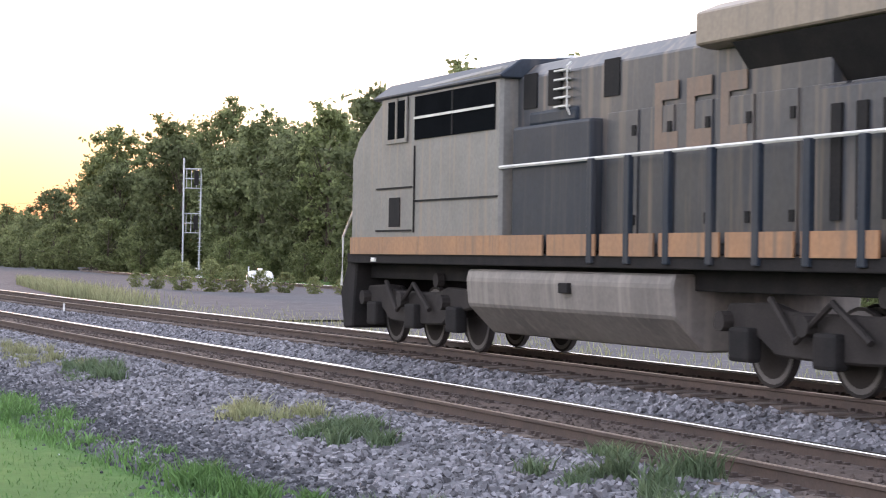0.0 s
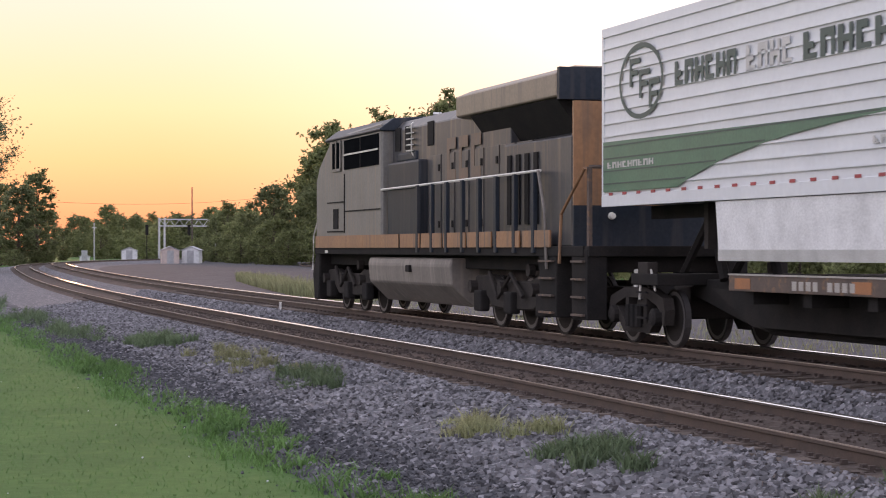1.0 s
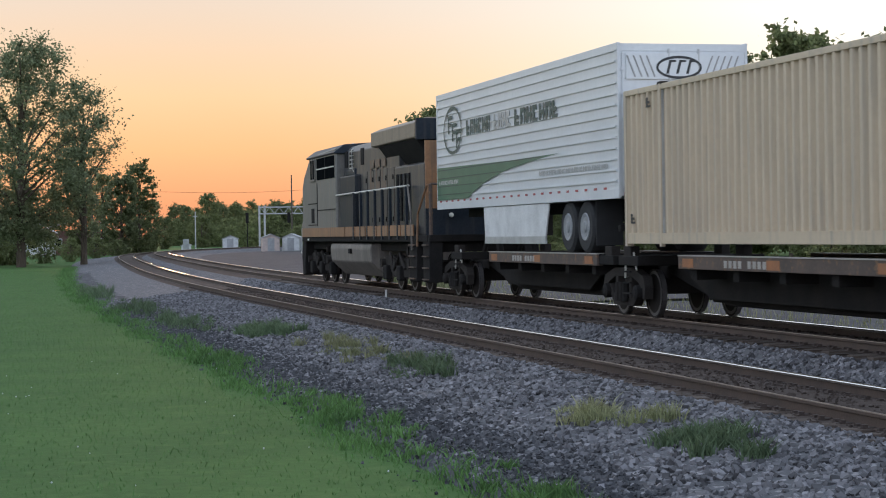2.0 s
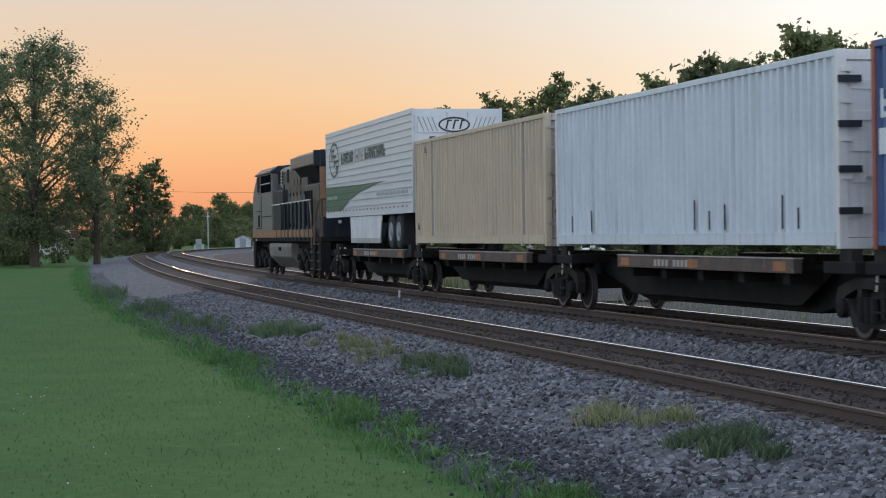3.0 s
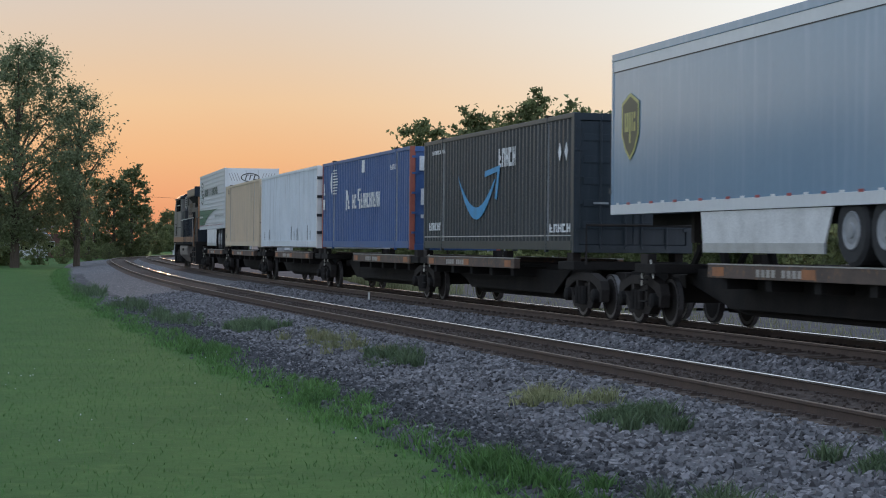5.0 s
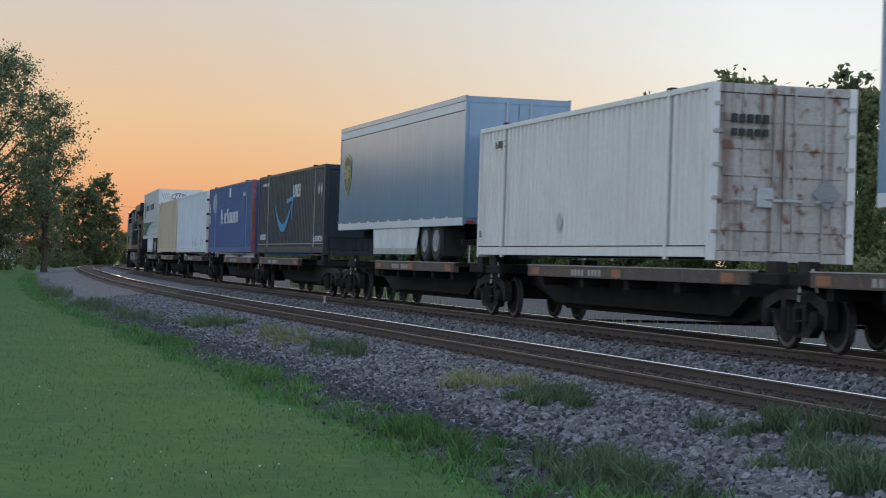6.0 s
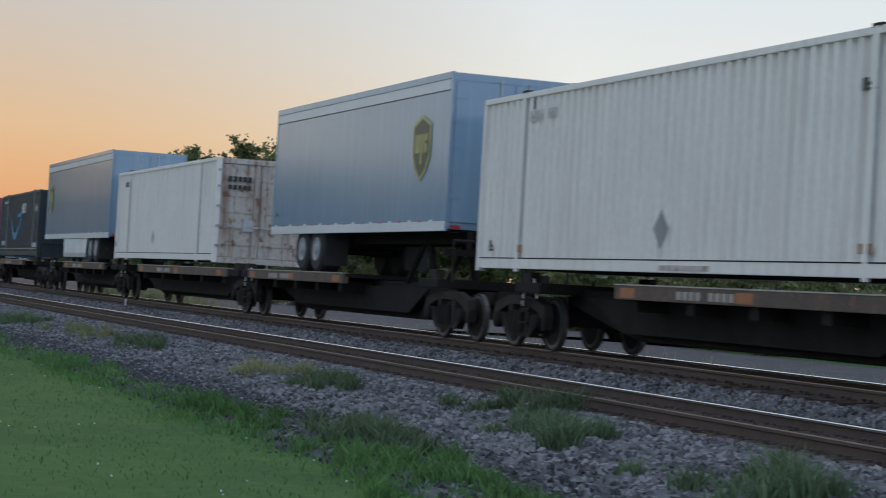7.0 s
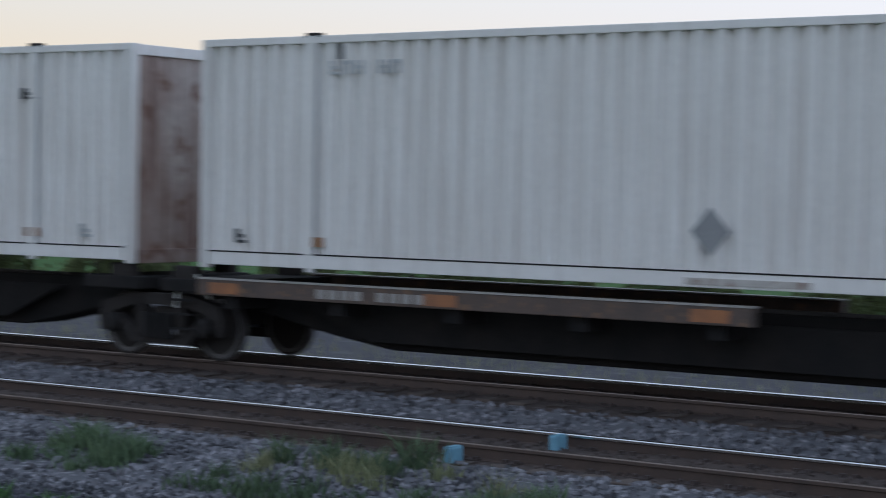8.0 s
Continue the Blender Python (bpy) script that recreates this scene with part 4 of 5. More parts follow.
def spine_unit(front, rear, beam, last, trailer, label):
    """One unit of an articulated flat car between two trucks; y = 0 is its middle."""
    half = (rear - front) / 2
    u = thing("intermodal_car", label, "railcar", "articulated intermodal cars")
    part("centre_sill", prism([(half - 0.7, 0.82), (half - 2.6, 0.45), (half - 3.6, 0.30), (-half + 3.2, 0.30), (-half + 2.2, 0.5), (-half + 0.8, 0.82), (-half + 0.7, 1.08), (half - 0.7, 1.08)], -0.42, 0.42, 0.02), M["soot"], u)
    for sx_ in (-1, 1):
        part("side_web", prism([(half - 2.0, 0.95), (half - 3.4, 0.42), (-half + 3.4, 0.42), (-half + 2.2, 0.95)], sx_ * 0.62, sx_ * 0.66), M["soot"], u)
    y0, y1 = half - beam[0], half - beam[1]
    for sx_ in (-1, 1):
        b = part("side_sill", boxes((sx_ * 1.16, sx_ * 1.30, y1, y0, 0.96, 1.18), bevel=0.012), M["deck"], u, "worn brown side sill")
        part("sill_edge", boxes((sx_ * 1.14, sx_ * 1.31, y1, y0, 1.18, 1.20)), M["decktop"], b)
        for k in (0.02, 0.45, 0.9):
            yy = y0 + (y1 - y0) * k
            part("sill_patch", boxes((sx_ * 1.300, sx_ * 1.306, yy - 0.55, yy - 0.05, 0.99, 1.14)), M["vivid"], b, "orange panel")
        if sx_ < 0:
            yy = y0 + (y1 - y0) * 0.25
            part("lettering", boxes(*[(-1.307, -1.300, yy - 0.2 * k - 0.13, yy - 0.2 * k, 1.0, 1.12) for k in range(9) if k != 4]), M["decktop"], b, "pale stencilled bars")["kind"] = "stuff"
    for k in range(5):
        yy = y0 + (y1 - y0) * (0.06 + 0.22 * k)
        part("cross_bearer", boxes((-1.2, 1.2, yy - 0.12, yy + 0.12, 0.78, 1.0)), M["soot"], u)
    for e, sgn in ((half, 1), (-half, -1)):
        part("end_platform", boxes((-1.25, 1.25, e - sgn * 0.15, e - sgn * 1.25, 0.98, 1.16), bevel=0.02), M["soot"], u)
        for sx_ in (-1.12, 1.12):
            part("pedestal", boxes((sx_ - 0.09, sx_ + 0.09, e - sgn * 0.35, e - sgn * 0.75, 1.10, 1.34), bevel=0.015), M["truck"], u)
    bm = bmesh.new()
    tube([(-1.2, half - 0.4, 0.75), (-1.2, half - 0.45, 1.05), (-1.15, half - 0.75, 1.22), (-1.2, half - 1.05, 0.9)], 0.02, 5, bm)
    part("grab_iron", bm, M["grab"], u)
    part("ladder", boxes(*[(-1.24, -1.2, half - 0.75, half - 0.35, 0.45 + 0.2 * k, 0.48 + 0.2 * k) for k in range(4)]), M["soot"], u)
    if trailer:
        part("platform", boxes((-1.25, 1.25, y1, y0, 1.10, 1.19)), M["soot"], u)
        yh = trailer
        part("hitch", boxes((-0.5, 0.5, yh - 0.5, yh + 0.4, 2.05, 2.20), bevel=0.02), M["soot"], u)
        bm = bmesh.new()
        for x in (-0.45, 0.45):
            tube([(x, yh, 2.08), (x, yh + 1.2, 1.08)], 0.07, 6, bm)
            tube([(x, yh, 2.08), (x, yh - 0.5, 1.08)], 0.09, 6, bm)
        part("hitch_leg", bm, M["soot"], u)
    freight_truck(u, half)
    if last:
        freight_truck(u, -half)
        bm = boxes((-0.2, 0.2, -half - 1.5, -half - 0.4, 0.72, 0.98), bevel=0.03)
        part("coupler", bm, M["soot"], u)
        part("end_rail", tube([(-1.2, -half - 0.5, 1.1), (-1.2, -half - 0.5, 1.9), (1.2, -half - 0.5, 1.9), (1.2, -half - 0.5, 1.1)], 0.03, 5), M["truck"], u)
    return u


def corrugated(y0, y1, z0, z1, x, sgn, pitch=0.285, depth=0.09):
    """A wall of trapezoid folds; sgn: the side that it faces."""
    n = max(2, int(round((y1 - y0) / pitch)))
    p = (y1 - y0) / n
    line = []
    for i in range(n):
        a = y0 + i * p
        line += [(a, 0.0), (a + p * 0.32, 0.0), (a + p * 0.47, -depth), (a + p * 0.85, -depth)]
    line.append((y1, 0.0))
    bm = bmesh.new()
    lo = [bm.verts.new((x + sgn * d, y, z0)) for y, d in line]
    hi = [bm.verts.new((x + sgn * d, y, z1)) for y, d in line]
    for i in range(len(line) - 1):
        bm.faces.new((lo[i], lo[i + 1], hi[i + 1], hi[i]) if sgn > 0 else (lo[i + 1], lo[i], hi[i], hi[i + 1]))
    return bm


def letter_bars(parent, y_front, y_back, z0, z1, n, mat, x=-1.312, skip=(), name="lettering", label=""):
    """Blocks of the size and rhythm of a line of letters."""
    w = (y_front - y_back) / n
    bm = bmesh.new()
    for k in range(n):
        if k in skip:
            continue
        a = y_front - k * w
        for f0, f1, g0, g1 in ((0.0, 0.3, 0, 1), (0.3, 0.62, 0.72, 1) if k % 2 else (0.3, 0.62, 0.38, 0.62), (0.62, 0.82, 0, 1) if k % 3 else (0.3, 0.8, 0.0, 0.2)):
            box(bm, x, x + 0.006, a - w * f1, a - w * f0, z0 + (z1 - z0) * g0, z0 + (z1 - z0) * g1)
    return tagged(part(name, bm, mat, parent, label), kind="stuff")


def section_wall(half, h, y):
    """An end wall of shallow upright folds."""
    n = 7
    p = 2 * half / n
    bm = bmesh.new()
    line = []
    for i in range(n):
        a = -half + i * p
        line += [(a, 0.0), (a + p * 0.55, 0.0), (a + p * 0.65, 0.03), (a + p * 0.9, 0.03)]
    line.append((half, 0.0))
    lo = [bm.verts.new((x, y + d, 0.18)) for x, d in line]
    hi = [bm.verts.new((x, y + d, h - 0.15)) for x, d in line]
    for i in range(len(line) - 1):
        bm.faces.new((lo[i], lo[i + 1], hi[i + 1], hi[i]))
    return bm


def container(length, wall, frame_mat, label, doors=None, posts=True, rear="doors", post_mat=None, h=2.88):
    """A corrugated box; z = 0 is its bottom, y = 0 its middle, the doors at the rear."""
    c = thing("shipping_container", label, "shipping container", "containers on the train")
    w, hl = 1.30, length / 2
    cuts = [-hl + 0.10, -hl + 1.95, hl - 1.95, hl - 0.10] if posts else [-hl + 0.1, hl - 0.1]
    for sgn in (-1, 1):
        for a, b in zip(cuts, cuts[1:]):
            part("side_panel", corrugated(a + 0.05, b - 0.05, 0.24, h - 0.10, sgn * (w - 0.012), sgn), wall, c)
        part("bottom_rail", boxes((sgn * (w - 0.09), sgn * w, -hl + 0.16, hl - 0.16, 0.05, 0.235), bevel=0.008), frame_mat, c)
        part("rail_lip", boxes((sgn * (w - 0.02), sgn * (w + 0.004), -hl + 0.16, hl - 0.16, 0.225, 0.245)), M["soot"] if frame_mat in (M["white"],) else frame_mat, c)
        part("top_rail", boxes((sgn * (w - 0.07), sgn * w, -hl + 0.1, hl - 0.1, h - 0.10, h), bevel=0.01), frame_mat, c)
        for yy in cuts[1:-1]:
            part("post", boxes((sgn * (w - 0.06), sgn * (w + 0.012), yy - 0.055, yy + 0.055, 0.0, h), bevel=0.008), wall, c)
            part("post_gap", boxes((sgn * (w - 0.07), sgn * (w - 0.015), yy - 0.072, yy - 0.058, 0.24, h - 0.1), (sgn * (w - 0.07), sgn * (w - 0.015), yy + 0.058, yy + 0.072, 0.24, h - 0.1)), M["galv"], c)
            part("casting", boxes((sgn * (w - 0.12), sgn * (w + 0.006), yy - 0.11, yy + 0.11, h - 0.02, h + 0.04), bevel=0.008), M["truck"], c)
        for e in (-1, 1):
            part("corner_post", boxes((sgn * (w - 0.14), sgn * (w + 0.003), e * (hl - 0.12), e * hl, 0.0, h), bevel=0.012), post_mat or frame_mat, c)
    part("roof", boxes((-w + 0.05, w - 0.05, -hl + 0.05, hl - 0.05, h - 0.06, h - 0.01)), frame_mat, c)
    part("floor_frame", boxes((-w + 0.06, w - 0.06, -hl + 0.1, hl - 0.1, 0.06, 0.16)), M["soot"], c)
    part("front_wall", boxes((-w + 0.12, w - 0.12, hl - 0.09, hl - 0.03, 0.1, h - 0.05)), wall, c)
    dm = doors or wall
    if rear == "plain":
        part("end_wall", section_wall(w - 0.14, h, -hl + 0.04), doors, c, "pale end wall washed with rust")
        part("end_beam", boxes((-w + 0.12, w - 0.12, -hl, -hl + 0.1, h - 0.16, h - 0.01), bevel=0.01), wall, c)
        part("end_beam", boxes((-w + 0.12, w - 0.12, -hl, -hl + 0.1, 0.0, 0.2), bevel=0.01), doors, c)
        return c
    part("header", boxes((-w + 0.12, w - 0.12, -hl, -hl + 0.1, h - 0.16, h - 0.01), bevel=0.01), dm, c)
    part("sill", boxes((-w + 0.12, w - 0.12, -hl, -hl + 0.1, 0.0, 0.16), bevel=0.01), dm, c)
    for sgn in (-1, 1):
        d = part("door", boxes((sgn * 0.01, sgn * (w - 0.15), -hl + 0.03, -hl + 0.07, 0.17, h - 0.17), bevel=0.006), dm, c)
        for z in (0.5, 0.95, 1.4, 1.85, 2.3):
            part("door_rib", boxes((sgn * 0.06, sgn * (w - 0.22), -hl + 0.012, -hl + 0.032, z, z + 0.14), bevel=0.005), dm, d)
        for x in (0.18, 0.72):
            part("lock_rod", tube([(sgn * x, -hl - 0.01, 0.08), (sgn * x, -hl - 0.01, h - 0.06)], 0.022, 6), dm, d)
            part("handle", boxes((sgn * x - 0.16, sgn * x + 0.16, -hl - 0.04, -hl - 0.015, 1.0, 1.04)), M["galv"], d)
        for z in (0.45, 1.0, 1.55, 2.1, 2.55):
            part("hinge", boxes((sgn * (w - 0.2), sgn * (w - 0.04), -hl - 0.02, -hl + 0.03, z, z + 0.06)), dm, d)
    return c


def decal(parent, pts, mat, x=-1.316, name="decal", label=""):
    """A flat painted shape on the side, outline in (y, z)."""
    return part(name, prism(pts, x, x + 0.006), mat, parent, label)


def ring(parent, y, z, ry, rz, t, mat, x=-1.316, n=28):
    bm = bmesh.new()
    a = [(y + ry * math.cos(2 * math.pi * k / n), z + rz * math.sin(2 * math.pi * k / n)) for k in range(n)]
    b = [(y + (ry - t) * math.cos(2 * math.pi * k / n), z + (rz - t) * math.sin(2 * math.pi * k / n)) for k in range(n)]
    va, vb = [bm.verts.new((x, *p)) for p in a], [bm.verts.new((x, *p)) for p in b]
    for k in range(n):
        bm.faces.new((va[k], va[(k + 1) % n], vb[(k + 1) % n], vb[k]))
    return part("emblem_ring", bm, mat, parent)


def diamond(parent, y, z, r, mat, x=-1.316):
    return decal(parent, [(y - r, z), (y, z - r * 1.15), (y + r, z), (y, z + r * 1.15)], mat, x, "placard")


def road_wheel(parent, y, x, z=0.52):
    w = part("tyre", lathe_x([(-0.26, 0.30), (-0.27, 0.46), (-0.22, 0.52), (0.22, 0.52), (0.27, 0.46), (0.26, 0.30)], x, y, z, 26), M["tyre"], parent)
    sg = -1 if x < 0 else 1
    part("rim", lathe_x([(sg * 0.262, 0.285), (sg * 0.282, 0.27), (sg * 0.264, 0.20), (sg * 0.268, 0.12), (sg * 0.288, 0.10), (sg * 0.292, 0.02)], x, y, z, 22), M["rim"], w)


def trailer(length, wall, label, ribs, skirt, wheels_at, skirt_at=None, rear_mat=None, band=True, z0=1.06):
    """A box semitrailer; z = 0 is the deck that it stands on, y = 0 its middle."""
    t = thing("semitrailer", label, "semitrailer", "semitrailers on the train")
    hl, w, z1 = length / 2, 1.29, 3.97
    part("box", boxes((-w, w, -hl, hl, z0 + 0.02, z1 - 0.02), bevel=0.02), wall, t)
    if ribs:
        for sgn in (-1, 1):
            bm = bmesh.new()
            for k in range(13):
                z = z0 + 0.30 + k * 0.205
                box(bm, sgn * w, sgn * (w + 0.026), -hl + 0.12, hl - 0.06, z, z + 0.035)
                box(bm, sgn * w, sgn * (w + 0.006), -hl + 0.12, hl - 0.06, z - 0.012, z - 0.004)
            part("rib", bm, wall, t)
    for sgn in (-1, 1):
        part("top_rail", boxes((sgn * (w - 0.03), sgn * (w + 0.02), -hl, hl, z1 - 0.14, z1), bevel=0.008), M["alu"] if ribs else wall, t)
        if band:
            part("upper_band", boxes((sgn * (w - 0.03), sgn * (w + 0.012), -hl + 0.02, hl - 0.02, z1 - 0.36, z1 - 0.345)), M["black"], t)
            part("upper_panel", boxes((sgn * (w - 0.03), sgn * (w + 0.009), -hl + 0.02, hl - 0.02, z1 - 0.342, z1 - 0.145)), M["alu"], t, "paler upper panel")
        br = part("bottom_rail", boxes((sgn * (w - 0.03), sgn * (w + 0.022), -hl, hl, z0 - 0.02, z0 + 0.17), bevel=0.008), M["alu"], t)
        if sgn < 0:
            n = int(length / 0.62)
            for k in range(n):
                y = hl - 0.35 - k * (length - 0.6) / n
                part("reflector", boxes((-w - 0.03, -w - 0.022, y - 0.16, y, z0 + 0.16, z0 + 0.205)), M["red"] if ribs or k % 2 else M["paper"], br)
        for e in (-1, 1):
            part("corner_post", boxes((sgn * (w - 0.04), sgn * (w + 0.014), e * (hl - 0.09), e * (hl + 0.012), z0, z1), bevel=0.008), M["alu"] if ribs else wall, t)
    for e in (-1, 1):
        part("end_frame", boxes((-w + 0.02, w - 0.02, e * hl, e * (hl + 0.012), z1 - 0.16, z1 - 0.02)), M["alu"] if ribs else wall, t)
    rm = rear_mat or wall
    for sgn in (-1, 1):
        d = part("rear_door", boxes((sgn * 0.012, sgn * (w - 0.07), -hl - 0.03, -hl - 0.002, z0 + 0.16, z1 - 0.18), bevel=0.005), rm, t)
        for z in (1.5, 2.0, 2.5, 3.0, 3.45):
            part("hinge", boxes((sgn * (w - 0.25), sgn * (w - 0.03), -hl - 0.045, -hl - 0.028, z, z + 0.05)), rm, d)
        part("lock_rod", tube([(sgn * 0.3, -hl - 0.05, z0 + 0.1), (sgn * 0.3, -hl - 0.05, z1 - 0.12)], 0.02, 6), M["galv"], d)
        part("lamp", boxes((sgn * 1.0, sgn * 1.2, -hl - 0.05, -hl, z0 + 0.02, z0 + 0.10)), M["red"], t)
    part("bumper", boxes((-w, w, -hl - 0.02, -hl + 0.1, 0.42, 0.54), (-0.8, -0.7, -hl, -hl + 0.08, 0.5, z0), (0.7, 0.8, -hl, -hl + 0.08, 0.5, z0)), M["soot"], t)
    part("frame_rail", boxes((-0.55, -0.42, -hl + 0.1, hl - 0.3, z0 - 0.22, z0), (0.42, 0.55, -hl + 0.1, hl - 0.3, z0 - 0.22, z0)), M["soot"], t)
    for y in wheels_at:
        for x in (-0.98, 0.98):
            road_wheel(t, y, x)
        part("axle", tube([(-0.9, y, 0.52), (0.9, y, 0.52)], 0.07, 8), M["soot"], t)
    a = min(wheels_at) - 0.6
    part("bogie_frame", boxes((-0.62, 0.62, a, max(wheels_at) + 0.6, 0.62, 0.84)), M["soot"], t)
    for x in (-1.25, 0.7):
        part("mudflap", boxes((x, x + 0.55, a - 0.12, a - 0.09, 0.15, z0)), M["tyre"], t)
    for x in (-0.75, 0.75):
        part("landing_leg", boxes((x - 0.07, x + 0.07, hl - 3.2, hl - 3.05, 0.35, z0), bevel=0.01), M["truck"], t)
    if skirt:
        y0, y1 = skirt_at
        sk = part("side_skirt", prism([(y0, z0 - 0.03), (y1, z0 - 0.03), (y1 + 0.28, 0.34), (y0 - 0.1, 0.34)], -w + 0.01, -w + 0.04), skirt, t, "pale aerodynamic side skirt")
        part("skirt_hem", boxes((-w + 0.005, -w + 0.045, y1 + 0.28, y0 - 0.1, 0.18, 0.34)), M["galv"], sk)
    return t


def locomotive():
    H = 10.4
    lo = thing("locomotive", "weathered grey and dark blue diesel locomotive with orange sill stripe", "locomotive")

    def pr(pts):
        return [(H - r, z) for r, z in pts]

    part("frame", boxes((-1.48, 1.48, H - 20.6, H - 0.7, 1.42, 1.60), (-1.1, 1.1, H - 20.4, H - 0.9, 1.15, 1.42), bevel=0.02), M["soot"], lo)
    cab = part("cab", prism(pr([(0.9, 1.6), (0.9, 3.3), (1.25, 3.68), (2.35, 4.22), (2.35, 4.36), (7.5, 4.46), (7.5, 1.6)]), -1.48, 1.48, 0.05), M["grey"], lo)
    part("cab_roof", section([(-1.55, 4.30), (-1.2, 4.56), (0, 4.64), (1.2, 4.56), (1.55, 4.30), (1.5, 4.26), (-1.5, 4.26)], H - 7.6, H - 2.1, 0.02), M["blue_dark"], cab)
    for sgn in (-1, 1):
        a, b = sgn * 1.475, sgn * 1.50
        part("side_window", boxes((a, b, H - 7.3, H - 4.0, 3.50, 4.22)), M["glass"], cab)
        part("window_bar", boxes((b, b + sgn * 0.02, H - 7.3, H - 4.0, 3.84, 3.88)), M["grab"], cab)
        part("window_post", boxes((b, b + sgn * 0.015, H - 5.68, H - 5.62, 3.50, 4.22)), M["soot"], cab)
        part("door_window", boxes((a, b, H - 3.6, H - 2.75, 3.55, 4.20)), M["glass"], cab)
        part("door_frame", boxes((b - sgn * 0.005, b + sgn * 0.02, H - 3.68, H - 3.6, 3.5, 4.25), (b - sgn * 0.005, b + sgn * 0.02, H - 3.2, H - 3.14, 3.5, 4.25), (b - sgn * 0.005, b + sgn * 0.02, H - 3.68, H - 2.7, 3.48, 3.55)), M["grey"], cab)
        part("seam", boxes((b - sgn * 0.015, b, H - 7.45, H - 4.0, 2.46, 2.49), (b - sgn * 0.015, b, H - 4.02, H - 3.98, 1.95, 3.4), (b - sgn * 0.015, b, H - 3.9, H - 2.2, 2.70, 2.73), (b - sgn * 0.015, b, H - 3.9, H - 2.2, 1.97, 2.0)), M["soot"], cab)
        part("nose_slot", boxes((a, b, H - 3.35, H - 2.85, 2.05, 2.55)), M["soot"], cab)
        part("step_light", boxes((a, b + sgn * 0.02, H - 2.2, H - 2.05, 1.45, 1.52)), M["lamp"], cab)
        # orange sill stripe in plates; the rear gaps imitate the stanchions' shadows
        for k in range(11):
            r0 = 0.95 + k * 1.66
            part("sill_stripe", boxes((sgn * 1.485, sgn * 1.515, H - r0 - (1.65 if k < 4 else 1.5), H - r0, 1.58, 1.88)), M["orange"], lo, "faded orange stripe along the sill")
        part("handrail", tube([(sgn * 1.46, H - 7.45, 2.91), (sgn * 1.46, H - 18.4, 2.94)], 0.028, 6), M["grab"], lo)
        for k in range(8):
            r0 = 10.6 + k * 1.08
            part("stanchion", boxes((sgn * 1.45, sgn * 1.53, H - r0 - 0.075, H - r0 + 0.075, 1.48, 2.92), bevel=0.015), M["blue_dark"], lo)
        part("blower_box", boxes((sgn * 0.9, sgn * 1.40, H - 10.35, H - 7.75, 1.65, 3.50), bevel=0.05), M["blue_dark"], lo)
        part("blower_duct", boxes((sgn * 0.9, sgn * 1.25, H - 9.6, H - 8.0, 3.5, 3.72), bevel=0.05), M["blue_dark"], lo)
        for k in range(7):
            r0 = 10.5 + k * 0.98
            part("hood_door", boxes((sgn * 1.19, sgn * 1.225, H - r0 - 0.92, H - r0 - 0.04, 1.75, 3.55), bevel=0.008), M["hood"], lo)
        for k in range(7):
            r0 = 10.5 + k * 0.98
            for z in (2.0, 3.2):
                part("door_latch", boxes((sgn * 1.225, sgn * 1.245, H - r0 - 0.88, H - r0 - 0.78, z, z + 0.14)), M["soot"], lo)
        for r0 in (16.2, 16.7, 17.2, 17.7):
            part("vent_slot", boxes((sgn * 1.30, sgn * 1.345, H - r0 - 0.2, H - r0, 2.0, 3.3)), M["soot"], lo)
        for r0 in (7.75, 8.6, 10.4):
            part("roof_louvre", boxes((sgn * 1.19, sgn * 1.22, H - r0 - 0.45, H - r0, 3.78, 4.30)), M["soot"], lo)
        part("grab_iron", tube([(sgn * 1.24, H - 9.4, 3.6), (sgn * 1.3, H - 9.4, 3.7), (sgn * 1.3, H - 9.4, 4.3), (sgn * 1.24, H - 9.4, 4.35)], 0.02, 5), M["grab"], lo)
        for k in range(5):
            part("rung", boxes((sgn * 1.22, sgn * 1.30, H - 9.35, H - 8.95, 3.72 + 0.13 * k, 3.745 + 0.13 * k)), M["grab"], lo)
    part("hood", section([(-1.2, 1.6), (-1.2, 4.25), (-0.95, 4.48), (0.95, 4.48), (1.2, 4.25), (1.2, 1.6)], H - 16.0, H - 7.5, 0.02), M["hood"], lo, "dark blue engine hood with faded panels and painted-in tan sheen")
    part("radiator_cabin", section([(-1.31, 1.6), (-1.31, 3.5), (-0.95, 3.6), (0.95, 3.6), (1.31, 3.5), (1.31, 1.6)], H - 19.6, H - 15.9, 0.02), M["hood"], lo)
    rad = part("radiator_hood", section([(-1.30, 4.16), (-1.49, 4.20), (-1.49, 4.60), (-1.15, 4.74), (1.15, 4.74), (1.49, 4.60), (1.49, 4.20), (1.30, 4.16)], H - 19.3, H - 13.4, 0.02), M["tan"], lo, "tan-brown radiator hood")
    part("radiator_intake", section([(-0.9, 3.45), (-1.44, 4.17), (1.44, 4.17), (0.9, 3.45)], H - 19.2, H - 14.2), M["soot"], rad)
    part("radiator_end", boxes((-1.47, 1.47, H - 19.42, H - 19.3, 4.14, 4.70)), M["blue_dark"], rad)
    part("radiator_fan", lathe_x([(-0.05, 0.7), (0.05, 0.7)], 0, 0, 0, 20), M["soot"], rad).matrix_basis = pose(0, H - 16.4, 4.76, 0, 90, 0)
    part("exhaust", boxes((-0.35, 0.35, H - 12.2, H - 11.2, 4.46, 4.66), bevel=0.04), M["soot"], lo)
    part("horn", tube([(0.3, H - 6.3, 4.62), (0.3, H - 6.3, 4.76), (0.3, H - 5.8, 4.8)], 0.05), M["galv"], lo)
